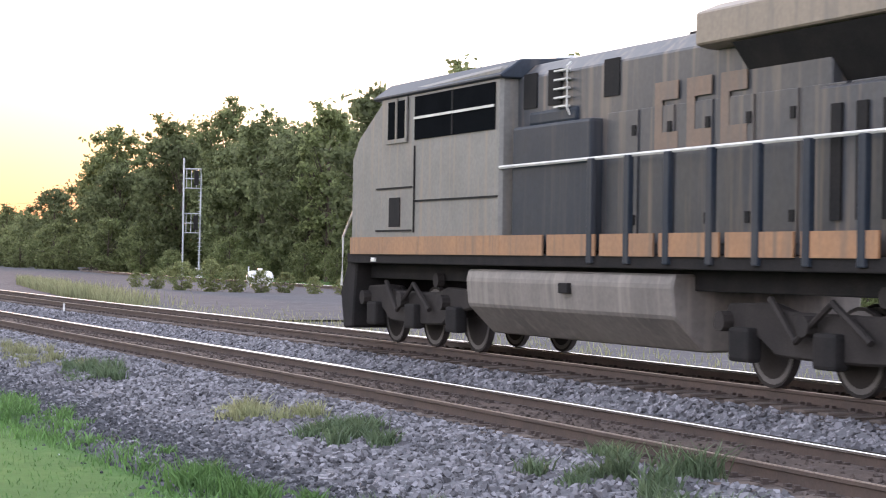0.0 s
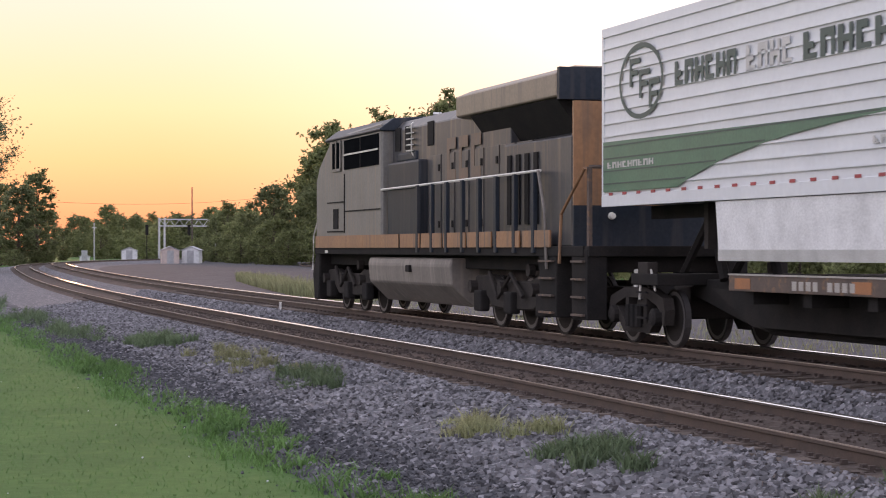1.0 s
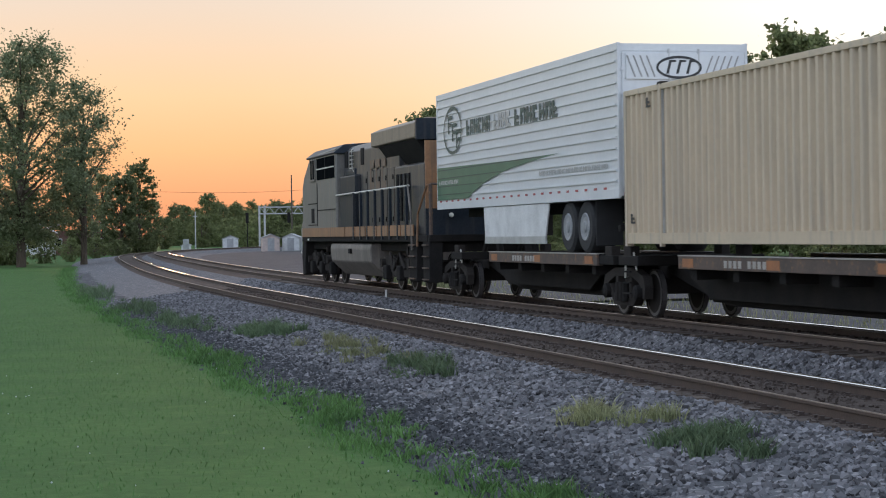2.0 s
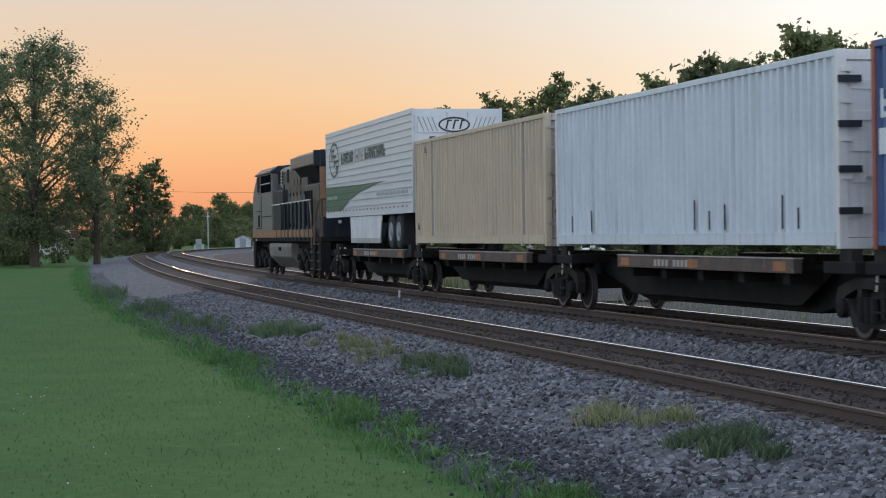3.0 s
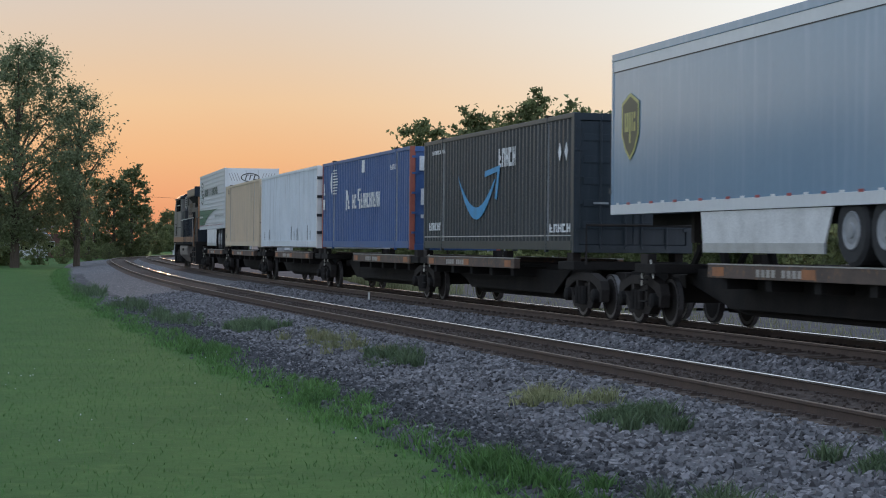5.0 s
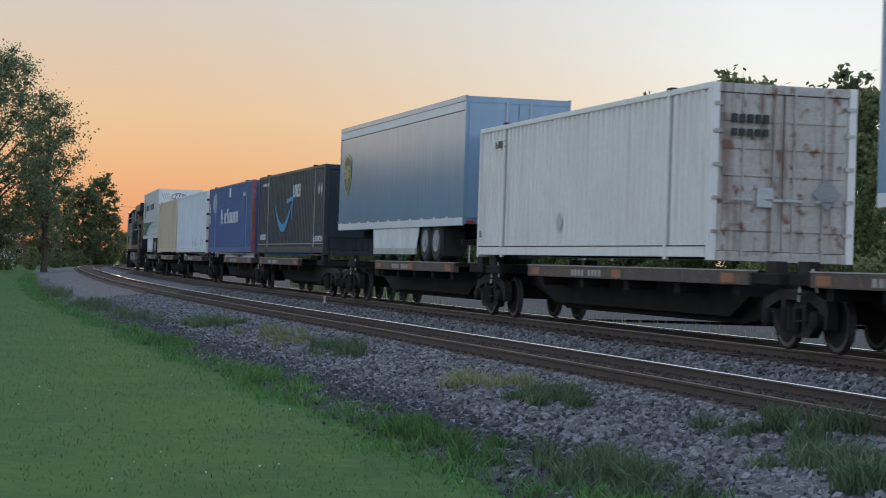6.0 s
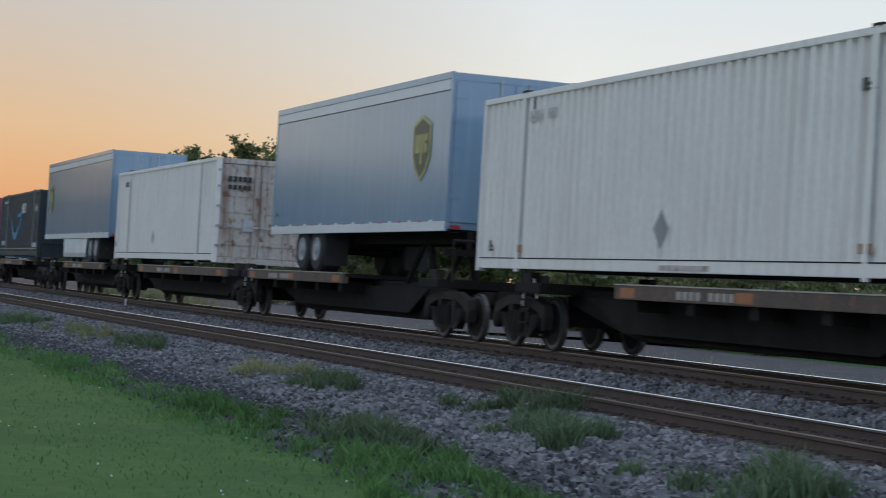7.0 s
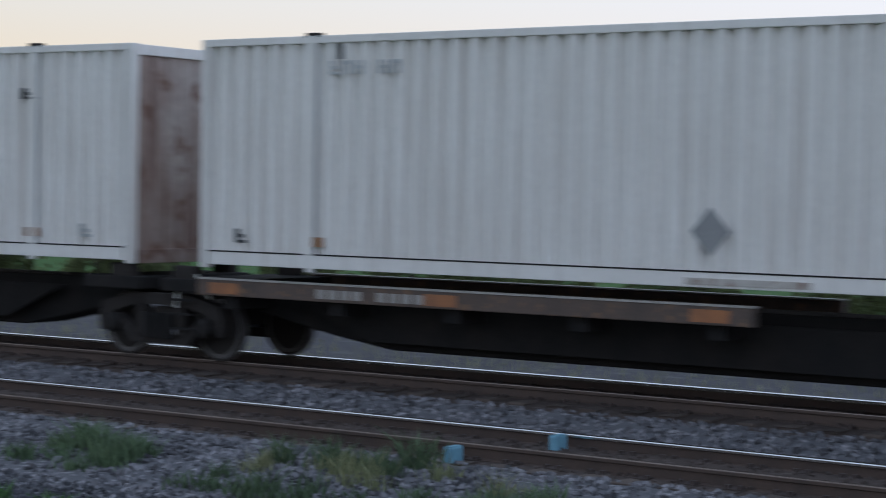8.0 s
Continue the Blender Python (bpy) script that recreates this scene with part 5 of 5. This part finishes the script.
    part("antenna", boxes((-0.5, -0.2, H - 5.2, H - 4.6, 4.60, 4.70), bevel=0.03), M["grab"], lo)
    end = part("end_wall", boxes((-1.29, 1.29, H - 19.66, H - 19.58, 2.3, 4.1)), M["orange"], lo, "faded orange end wall")
    part("end_wall_base", boxes((-1.29, 1.29, H - 19.67, H - 19.58, 1.6, 2.3)), M["blue_dark"], lo)
    part("end_emblem", boxes((-0.1, 0.55, H - 19.68, H - 19.655, 2.95, 3.2)), M["blue_dark"], end)
    part("end_lamp", lathe_x([(-0.04, 0.07), (0.05, 0.05)], 0, 0, 0, 12), M["lamp"], lo).matrix_basis = pose(-0.6, H - 19.7, 2.12, 0, 0, -90)
    tank = part("fuel_tank", section([(-1.40, 1.36), (-1.44, 1.20), (-1.40, 0.80), (-0.95, 0.36), (0.95, 0.36), (1.40, 0.80), (1.44, 1.20), (1.40, 1.36)], H - 12.8, H - 6.15, 0.03), M["tank"], lo, "dusty fuel tank")
    part("tank_filler", boxes((-1.5, -1.4, H - 9.9, H - 9.6, 1.05, 1.2), bevel=0.02), M["soot"], tank)
    for r0 in (3.35, 16.05):
        y = H - r0
        tr = part("truck", boxes((-0.9, 0.9, y - 2.0, y + 2.0, 0.55, 0.85), bevel=0.03), M["truck"], lo)
        for a in (-1.85, 0.0, 1.85):
            for x in (-0.755, 0.755):
                rail_wheel(tr, y + a, x, 0.52)
        for sgn in (-1, 1):
            outer = [(-2.45, 0.72), (-2.3, 1.02), (-1.4, 1.05), (-0.9, 0.95), (0.9, 0.95), (1.4, 1.05), (2.3, 1.02), (2.45, 0.72), (1.6, 0.62), (1.2, 0.42), (0.6, 0.40), (-0.6, 0.40), (-1.2, 0.42), (-1.6, 0.62)]
            part("side_frame", prism([(y + a, b) for a, b in outer], sgn * 1.0, sgn * 1.18, 0.03), M["truck"], tr)
            for a in (-1.85, 0.0, 1.85):
                part("bearing_box", boxes((sgn * 1.1, sgn * 1.3, y + a - 0.24, y + a + 0.24, 0.32, 0.74), bevel=0.05), M["soot"], tr)
                part("spring", lathe_x([(-0.1, 0.13), (0.1, 0.13)], sgn * 1.22, y + a + 0.42, 0.80, 10), M["truck"], tr)
            part("brake_arm", tube([(sgn * 1.25, y + 1.2, 1.1), (sgn * 1.28, y + 0.6, 0.62), (sgn * 1.25, y - 0.1, 1.08), (sgn * 1.28, y - 0.9, 0.66)], 0.045, 6), M["truck"], tr)
            part("air_tank", lathe_x([(-0.06, 0.12), (0.06, 0.12)], sgn * 1.2, y - 1.1, 1.16, 10), M["truck"], tr)
    part("pilot", prism(pr([(0.35, 0.22), (0.15, 0.9), (0.6, 1.55), (1.0, 1.55), (0.8, 0.25)]), -1.4, 1.4, 0.03), M["soot"], lo)
    for sgn in (-1, 1):
        for r0, r1 in ((18.35, 19.25), (20.0, 20.75)):
            part("step_well", boxes((sgn * 1.1, sgn * 1.46, H - r1, H - r0, 0.36, 1.55), bevel=0.02), M["soot"], lo)
            for k in range(4):
                part("step", boxes((sgn * 1.40, sgn * 1.52, H - r1 + 0.1, H - r0 - 0.1, 0.42 + 0.3 * k, 0.455 + 0.3 * k)), M["deck"], lo)
        part("step_rail", tube([(sgn * 1.5, H - 18.4, 2.94), (sgn * 1.5, H - 18.75, 2.2), (sgn * 1.5, H - 18.85, 1.2)], 0.03, 6), M["tank"], lo)
        for k in range(3):
            y_ = H - 11.9 - 0.85 * k
            part("hood_letter", boxes((sgn * 1.222, sgn * 1.232, y_ - 0.2, y_, 2.98, 3.86), (sgn * 1.222, sgn * 1.232, y_ - 0.62, y_ - 0.2, 3.62, 3.86), (sgn * 1.222, sgn * 1.232, y_ - 0.62, y_ - 0.2, 2.98, 3.2)), M["faded"], lo, "faded orange block lettering")
        part("step_rail", tube([(sgn * 1.5, H - 20.75, 2.9), (sgn * 1.5, H - 19.6, 2.15), (sgn * 1.5, H - 19.5, 1.3)], 0.03, 6), M["orange"], lo)
        part("end_post", tube([(sgn * 1.4, H - 20.7, 1.5), (sgn * 1.4, H - 20.7, 2.92)], 0.05, 6), M["deck"], lo)
        part("front_rail", tube([(sgn * 1.45, H - 0.35, 1.0), (sgn * 1.4, H - 0.25, 1.9), (sgn * 1.35, H - 0.8, 2.5)], 0.025, 6), M["grab"], lo)
    part("end_rail", tube([(-1.4, H - 20.7, 2.92), (1.4, H - 20.7, 2.92)], 0.035, 6), M["deck"], lo)
    part("platform", boxes((-1.45, 1.45, H - 20.8, H - 19.6, 1.42, 1.60), bevel=0.02), M["soot"], lo)
    part("coupler", boxes((-0.2, 0.2, H - 21.5, H - 20.5, 0.72, 1.02), bevel=0.04), M["soot"], lo)
    part("coupler", boxes((-0.2, 0.2, H - 0.6, H + 0.1, 0.72, 1.02), bevel=0.04), M["soot"], lo)
    part("hose", tube([(-0.6, H - 20.8, 1.2), (-0.7, H - 21.0, 0.7), (-0.4, H - 21.1, 0.5)], 0.04, 6), M["grab"], lo)
    return lo


PIECES = []   # thing, distance behind the leading end to its middle, half the span of its bearings, height of its base


def ride(ob, middle, span, z):
    PIECES.append((ob, middle, span, z))
    return ob


ride(locomotive(), 10.4, 6.3, 0.0)

# trailer with ribbed sides and a green swoosh
ta = trailer(14.4, M["alu"], "white ribbed refrigerated semitrailer with green swoosh and dark lettering", True, M["shed"], (-3.82, -4.95), (2.7, -2.6), M["alu"], False)
ride(ta, 28.2, 6.3, 1.2)
X = -1.312
decal(ta, [(7.1, 2.10), (7.1, 1.28), (4.0, 1.28), (3.5, 1.41), (2.95, 1.52), (2.4, 1.62), (1.8, 1.70), (1.0, 1.79), (0.23, 1.86), (-1.2, 1.95), (-3.5, 2.05), (0.2, 2.04)], M["green"], X - 0.008, "swoosh", "dark green swoosh")
# Dark strips across the swoosh imitate the shade line of each rib.
for z_, y_ in ((1.40, 3.7), (1.605, 2.6), (1.81, 1.0), (2.015, -2.2)):
    part("rib_line", boxes((X - 0.014, X - 0.006, y_, 7.08, z_, z_ + 0.022)), M["ink"], ta)
ring(ta, 5.47, 2.99, 0.92, 0.60, 0.08, M["ink"], X - 0.006)
for k, (y, z) in enumerate(((5.95, 3.2), (5.55, 3.0), (5.15, 2.82))):
    part("emblem_bar", boxes((X - 0.008, X, y - 0.12, y - 0.02, z - 0.28, z + 0.16), (X - 0.008, X, y - 0.45, y - 0.12, z + 0.08, z + 0.16), (X - 0.008, X, y - 0.36, y - 0.12, z - 0.10, z - 0.03)), M["ink"], ta)
letter_bars(ta, 4.1, 1.85, 2.80, 3.16, 6, M["ink"], X - 0.009, label="dark worn lettering bars")
letter_bars(ta, 1.6, 0.1, 2.80, 3.16, 4, M["galv"], X - 0.004, label="faded lettering bars")
letter_bars(ta, -0.15, -3.5, 2.80, 3.16, 7, M["ink"], X - 0.009, label="dark worn lettering bars")
letter_bars(ta, 6.9, 4.9, 1.66, 1.76, 9, M["galv"], X - 0.014, label="small pale lettering bars")
letter_bars(ta, -2.0, -6.6, 1.62, 1.72, 24, M["galv"], X - 0.003, label="fine grey lettering bars")
rr = part("rear_emblem", boxes((-1.15, 1.15, -7.262, -7.24, 3.28, 3.76)), M["alu"], ta)


def rear_ring(parent, x, z, rx, rz, t, y, n=24):
    bm = bmesh.new()
    rings = [[bm.verts.new((x + (rx - d) * math.cos(2 * math.pi * k / n), y, z + (rz - d) * math.sin(2 * math.pi * k / n))) for k in range(n)] for d in (0, t)]
    for k in range(n):
        bm.faces.new((rings[0][k], rings[0][(k + 1) % n], rings[1][(k + 1) % n], rings[1][k]))
    return part("emblem_ring", bm, M["black"], parent)


rear_ring(rr, -0.1, 3.5, 0.46, 0.22, 0.05, -7.268)
for k in range(3):
    x_ = -0.36 + 0.2 * k
    part("emblem_bar", section([(x_, 3.38), (x_ + 0.05, 3.38), (x_ + 0.11, 3.60), (x_ + 0.2, 3.60), (x_ + 0.2, 3.64), (x_ + 0.07, 3.64)], -7.27, -7.264), M["black"], rr)
for k in range(5):
    for sg in (-1, 1):
        x_ = sg * (0.5 + 0.13 * k) - 0.1
        if abs(x_) < 1.02:
            part("hatch_bar", section([(x_, 3.32), (x_ + 0.03, 3.32), (x_ + 0.03 + sg * 0.16, 3.72), (x_ + sg * 0.16, 3.72)], -7.27, -7.264), M["placard"], rr)

tb = ride(container(12.9, M["beige"], M["beige"], "beige corrugated shipping container with a rusty edge", M["rust"], True), 42.15, 6.0, 1.34)
letter_bars(tb, 6.1, 5.8, 0.42, 0.6, 1, M["black"], -1.306)
letter_bars(tb, 5.2, 4.9, 2.5, 2.68, 1, M["black"], -1.306)
tc_ = ride(container(14.1, M["white2"], M["white2"], "pale blue-white corrugated container with scuffed lower edge", M["white"], False, post_mat=M["white"]), 56.4, 6.3, 1.34)
for k, y in enumerate((5.9, 4.6, -1.2, -1.9, -2.6, -5.0, -5.6)):
    part("scuff", boxes((-1.304, -1.30, y - 0.03, y + 0.03, 0.3, 0.62 + 0.1 * (k % 3))), M["truck"], tc_)
for z in (0.5, 1.1, 1.75, 2.4):
    part("hinge_bar", boxes((-1.31, -0.95, -7.09, -7.05, z, z + 0.1)), M["black"], tc_)

td = ride(container(13.6, M["cblue"], M["cblue"], "blue corrugated container with white lettering and red end posts", M["cblue"], True, post_mat=M["redpost"]), 71.3, 6.1, 1.34)
X = -1.306
letter_bars(td, 2.2, 0.72, 1.27, 1.72, 4, M["paper"], X, label="worn white lettering bars", skip=(1,))
letter_bars(td, 0.1, -2.8, 1.27, 1.72, 9, M["paper"], X, label="white lettering bars")
part("lettering", boxes((X - 0.004, X + 0.004, 0.18, 0.36, 1.25, 1.55), (X - 0.004, X + 0.004, 0.38, 0.58, 1.5, 1.86), (X - 0.004, X + 0.004, 0.14, 0.56, 1.80, 1.88), (X - 0.004, X + 0.004, 2.36, 2.52, 1.24, 1.88), (X - 0.004, X + 0.004, 2.2, 2.36, 1.55, 1.86)), M["paper"], td)["kind"] = "stuff"
decal(td, [(4.95 + 0.28 * math.cos(a), 2.18 + 0.36 * math.sin(a)) for a in np.linspace(math.pi / 2, -math.pi / 2, 10)], M["paper"], X - 0.004, "emblem")
part("emblem_line", boxes(*[(X - 0.004, X + 0.004, 3.95 + 0.05 * abs(k - 4), 4.9, 1.8 + k * 0.095, 1.84 + k * 0.095) for k in range(9)]), M["paper"], td)
part("panel", boxes((X - 0.004, X + 0.004, -0.46, -0.03, 2.36, 2.74)), M["paper"], td)
part("panel", boxes((X - 0.004, X + 0.004, 6.25, 6.55, 1.30, 1.66)), M["paper"], td)
letter_bars(td, 6.5, 6.2, 1.8, 2.2, 1, M["paper"], X)
letter_bars(td, -4.2, -5.0, 2.3, 2.45, 3, M["paper"], X)
part("door_placard", boxes((-1.0, 0.3, -6.84, -6.815, 1.25, 1.7)), M["paper"], td)
part("door_placard", prism([(-6.845, 2.2), (-6.815, 2.2), (-6.815, 2.6), (-6.845, 2.6)], -1.05, 1.0), M["paper"], td, "white arrow panel on the door")
part("door_placard", boxes((-1.0, -0.2, -6.84, -6.815, 0.88, 0.98)), M["paper"], td)

te = ride(container(13.1, M["cblack"], M["cblack"], "dark slate corrugated container with a curved blue arrow", M["cblack"], True), 86.3, 6.0, 1.34)
arc = [(2.9 - 3.5 * u, 1.86 - 1.02 * math.sin(math.pi * u) ** 0.9 - 0.16 * u) for u in np.linspace(0, 1, 16)]
arc2 = [(2.75 - 3.25 * u, 1.74 - 0.66 * math.sin(math.pi * u) ** 0.95 - 0.06 * u) for u in np.linspace(1, 0, 16)]
decal(te, arc + arc2, M["sky_blue"], X - 0.002, "arrow_curve", "bright blue curved arrow")
decal(te, [(0.35, 1.90), (-1.0, 2.0), (-0.72, 1.2), (-0.55, 1.24), (-0.76, 1.86), (0.35, 1.76)], M["sky_blue"], X - 0.004, "arrow_head", "bright blue arrow head")
letter_bars(te, -0.85, -2.3, 1.95, 2.38, 5, M["paper"], X)
letter_bars(te, 5.9, 4.6, 0.52, 0.72, 6, M["paper"], X)
letter_bars(te, -4.9, -6.4, 0.42, 0.6, 5, M["paper"], X)
letter_bars(te, 5.6, 4.2, 2.5, 2.6, 7, M["paper"], X)
part("lower_line", boxes((X, X + 0.004, -6.4, 6.4, 0.34, 0.365)), M["galv"], te)
for y in (-5.6, -6.05):
    part("small_diamond", prism([(y - 0.12, 2.1), (y, 1.9), (y + 0.12, 2.1), (y, 2.3)], X - 0.004, X), M["paper"], te)
part("rear_placard", section([(-0.25, 1.75), (0.25, 1.35), (0.75, 1.75), (0.25, 2.15)], -6.6, -6.575), M["paper"], te)

X = -1.312


def shield(t, y, zc, w, h):
    pts = [(y + w, zc + h * 0.72), (y, zc + h), (y - w, zc + h * 0.72), (y - w, zc - h * 0.25), (y - w * 0.55, zc - h * 0.72), (y, zc - h), (y + w * 0.55, zc - h * 0.72), (y + w, zc - h * 0.25)]
    e = decal(t, pts, M["gold"], X, "shield_emblem", "gold and brown shield")
    decal(e, [(y + (a - y) * 0.86, zc + (b - zc) * 0.9) for a, b in pts], M["brown"], X - 0.003, "shield_field")
    bm = bmesh.new()
    for k, (a, b, c, d_) in enumerate(((0.62, 0.46, -0.15, 0.42), (0.34, 0.18, -0.15, 0.42), (0.46, 0.34, -0.15, 0.0), (0.08, -0.08, -0.5, 0.42), (-0.2, -0.32, -0.15, 0.42), (-0.44, -0.62, -0.15, 0.12), (-0.44, -0.62, 0.22, 0.42))):
        box(bm, X - 0.006, X, y + w * b, y + w * a, zc + h * c, zc + h * d_)
    part("shield_bars", bm, M["gold"], e)["kind"] = "stuff"


tf = trailer(14.2, M["sheet"], "glossy grey-blue semitrailer with a small gold shield", False, M["shed"], (-3.4, -4.5), (2.4, -2.85), M["sheet"], z0=0.90)
shield(tf, 6.0, 2.53, 0.48, 0.63)
letter_bars(tf, 7.2, 7.0, 1.3, 1.4, 1, M["black"])
ride(tf, 102.3, 6.4, 1.2)
tg = container(13.8, M["white"], M["white"], "dirty white corrugated container with rust-stained doors", M["rust"], True, h=2.93)
ride(tg, 117.6, 6.2, 1.34)
X = -1.306
diamond(tg, 0.9, 0.72, 0.20, M["galv"], X)
letter_bars(tg, 5.6, 4.8, 2.42, 2.58, 4, M["black"], X)
letter_bars(tg, 6.7, 6.5, 0.45, 0.6, 1, M["black"], X)
part("door_lettering", boxes(*[(-0.95 + 0.14 * k, -0.86 + 0.14 * k, -6.94, -6.90, 2.28, 2.42) for k in range(5)], *[(-0.95 + 0.14 * k, -0.86 + 0.14 * k, -6.94, -6.90, 2.06, 2.18) for k in range(5)]), M["black"], tg)["kind"] = "stuff"
part("door_placard", boxes((-0.48, -0.2, -6.94, -6.9, 0.9, 1.22)), M["galv"], tg)
part("door_placard", section([(0.52, 1.15), (0.78, 0.88), (1.04, 1.15), (0.78, 1.42)], -6.94, -6.915), M["placard"], tg)

X = -1.312
th_ = trailer(12.2, M["sheet"], "glossy blue-grey semitrailer riding backwards with gold shield", False, None, (3.55, 2.4), None, M["sheet"], z0=0.90)
shield(th_, -4.55, 2.55, 0.52, 0.66)
letter_bars(th_, 5.7, 5.5, 1.32, 1.42, 1, M["black"])
part("end_box", boxes((0.2, 0.55, -6.18, -6.10, 1.3, 1.75), bevel=0.02), M["galv"], th_)
part("end_lettering", boxes(*[(0.0 + 0.11 * k, 0.07 + 0.11 * k, -6.145, -6.12, 3.42, 3.58) for k in range(9) if k != 4]), M["black"], th_)
ride(th_, 136.5, 5.2, 1.2)


def white_box(label, mark, rear="doors"):
    c = container(15.2, M["white"], M["white"], label, M["rust2"] if rear == "doors" else M["rust3"], True, rear, h=3.14)
    diamond(c, mark, 0.70, 0.25, M["placard"], -1.306)
    letter_bars(c, 5.35, 4.15, 2.62, 2.80, 6, M["galv"], -1.306, skip=(3,))
    part("stencil", boxes((-1.31, -1.302, 5.12, 5.2, 2.82, 3.02)), M["black"], c)
    letter_bars(c, 6.95, 6.7, 0.36, 0.55, 1, M["black"], -1.306)
    part("orange_mark", boxes((-1.31, -1.302, 5.4, 5.7, 0.34, 0.47)), M["orange"], c)
    part("orange_mark", boxes((-1.31, -1.302, -5.8, -5.5, 0.34, 0.47)), M["orange"], c)
    letter_bars(c, -6.6, -6.9, 0.36, 0.55, 1, M["galv"], -1.306)
    letter_bars(c, -5.4, -5.8, 2.36, 2.52, 1, M["black"], -1.306)
    part("rail_slot", boxes((-1.31, -1.302, -1.6, 0.0, 0.08, 0.16)), M["rust"], c)
    return c


ride(white_box("white corrugated container with a grey diamond placard", 0.0), 151.9, 6.6, 1.34)
ride(white_box("grimy white corrugated container with rust-streaked end", 0.26, "plain"), 169.1, 6.6, 1.34)
ride(white_box("long white corrugated container with grey diamond placard", -0.32), 185.5, 6.6, 1.34)
ride(white_box("white corrugated container at the tail of the view", -0.1), 201.9, 6.6, 1.34)

# articulated cars: front bearing, rear bearing, side sill from and to, last of its set, hitch
for f_, r_, beam, last, hitch in ((22.0, 35.0, (4.0, 12.0), False, 5.0), (35.0, 49.0, (3.5, 12.0), False, 0), (49.0, 64.0, (4.4, 12.8), False, 0), (64.0, 79.0, (6.0, 14.0), False, 0), (79.0, 92.9, (1.2, 9.5), True, 0),
                                  (96.3, 111.2, (4.0, 12.4), False, 5.2), (111.2, 127.4, (3.5, 15.0), False, 0), (127.4, 142.4, (1.0, 9.0), True, -4.6),
                                  (146.0, 160.4, (4.4, 13.0), False, 0), (160.4, 177.0, (0.6, 8.9), False, 0), (177.0, 193.8, (0.9, 9.4), False, 0), (193.8, 210.5, (0.9, 9.4), True, 0)):
    ride(spine_unit(f_, r_, beam, last, hitch, "dark sooty spine flat car with worn brown side sills"), (f_ + r_) / 2, (r_ - f_) / 2, 0.0)


# ---- ties, the nearest as pieces of their track ----
def ties():
    rng = np.random.default_rng(77)
    shapes = []
    for k in range(4):
        bm = boxes((-1.30, 1.30, -0.11, 0.11, -0.18, 0.0), bevel=0.012)
        for v in bm.verts:
            v.co += Vector(rng.normal(0, 0.006, 3))
        me = bpy.data.meshes.new("tie")
        bm.to_mesh(me)
        bm.free()
        me.materials.append(M["tie"])
        shapes.append(me)
    for tr, off, z, s0, n in ((near_track, 0.0, -0.150, -40, 200), (far_track, SPACING, RISE - 0.150, -40, 200)):
        for i in range(n):
            s = s0 + 0.52 * i
            ob = new("tie", shapes[int(rng.integers(4))])
            ob.parent = tr
            ob.matrix_basis = Matrix.Translation(spot(s, off + rng.normal(0, 0.03), z)) @ pose(0, 0, 0, 0, 0, math.degrees(bearing(s)) + rng.normal(0, 0.6))
        bm = bmesh.new()
        for i in range(n):
            s = s0 + 0.52 * i
            m = Matrix.Translation(spot(s, off, z)) @ pose(0, 0, 0, 0, 0, math.degrees(bearing(s)))
            for x in (-GAUGE / 2, GAUGE / 2):
                for y0, dx in ((-0.07, -0.14), (0.07, -0.14), (0, 0.14)):
                    bmesh.ops.create_cube(bm, size=1, matrix=m @ Matrix.LocRotScale((x + dx, y0, 0.018), None, (0.06, 0.05, 0.05)))
                bmesh.ops.create_cube(bm, size=1, matrix=m @ Matrix.LocRotScale((x, 0, 0.004), None, (0.38, 0.18, 0.016)))
        ob = part("tie_plates", bm, M["plate"], tr)
        tagged(ob, kind="stuff")


ties()

# ---- motion of the train ----
LEAD = [(0, 16.11), (0.5, 25.92), (1, 35.75), (1.5, 45.32), (2.2, 58.53), (3, 73.71), (3.5, 83.16), (4, 92.62), (4.75, 107.83), (5.5, 123.28), (6, 133.74), (6.5, 143.72), (7, 153.48), (7.25, 157.17), (7.5, 161.31), (7.7, 164.41), (7.8, 166.12), (7.9, 167.93), (8, 169.7)]


def lead(t):
    """Place of the train's leading end along the line, smooth in time."""
    ts, vs = [a for a, _ in LEAD], [b for _, b in LEAD]
    g = [(vs[min(i + 1, len(vs) - 1)] - vs[max(i - 1, 0)]) / (ts[min(i + 1, len(ts) - 1)] - ts[max(i - 1, 0)]) for i in range(len(ts))]
    i = max(k for k in range(len(ts) - 1) if ts[k] <= t + 1e-9)
    d = ts[i + 1] - ts[i]
    u = (t - ts[i]) / d
    return ((2 * u ** 3 - 3 * u * u + 1) * vs[i] + (u ** 3 - 2 * u * u + u) * d * g[i] + (3 * u * u - 2 * u ** 3) * vs[i + 1] + (u ** 3 - u * u) * d * g[i + 1])


def motions():
    for ob, middle, span, z in PIECES:
        rows = []
        for k in range(33):
            t = k * 0.25
            s = lead(t) - middle
            a, b = spot(s + span, SPACING), spot(s - span, SPACING)
            c, d = (a + b) / 2, a - b
            rows.append((t, pose(c.x, c.y, RISE + z, 0, 0, math.degrees(math.atan2(-d.x, d.y)))))
        walk(ob, rows)


motions()
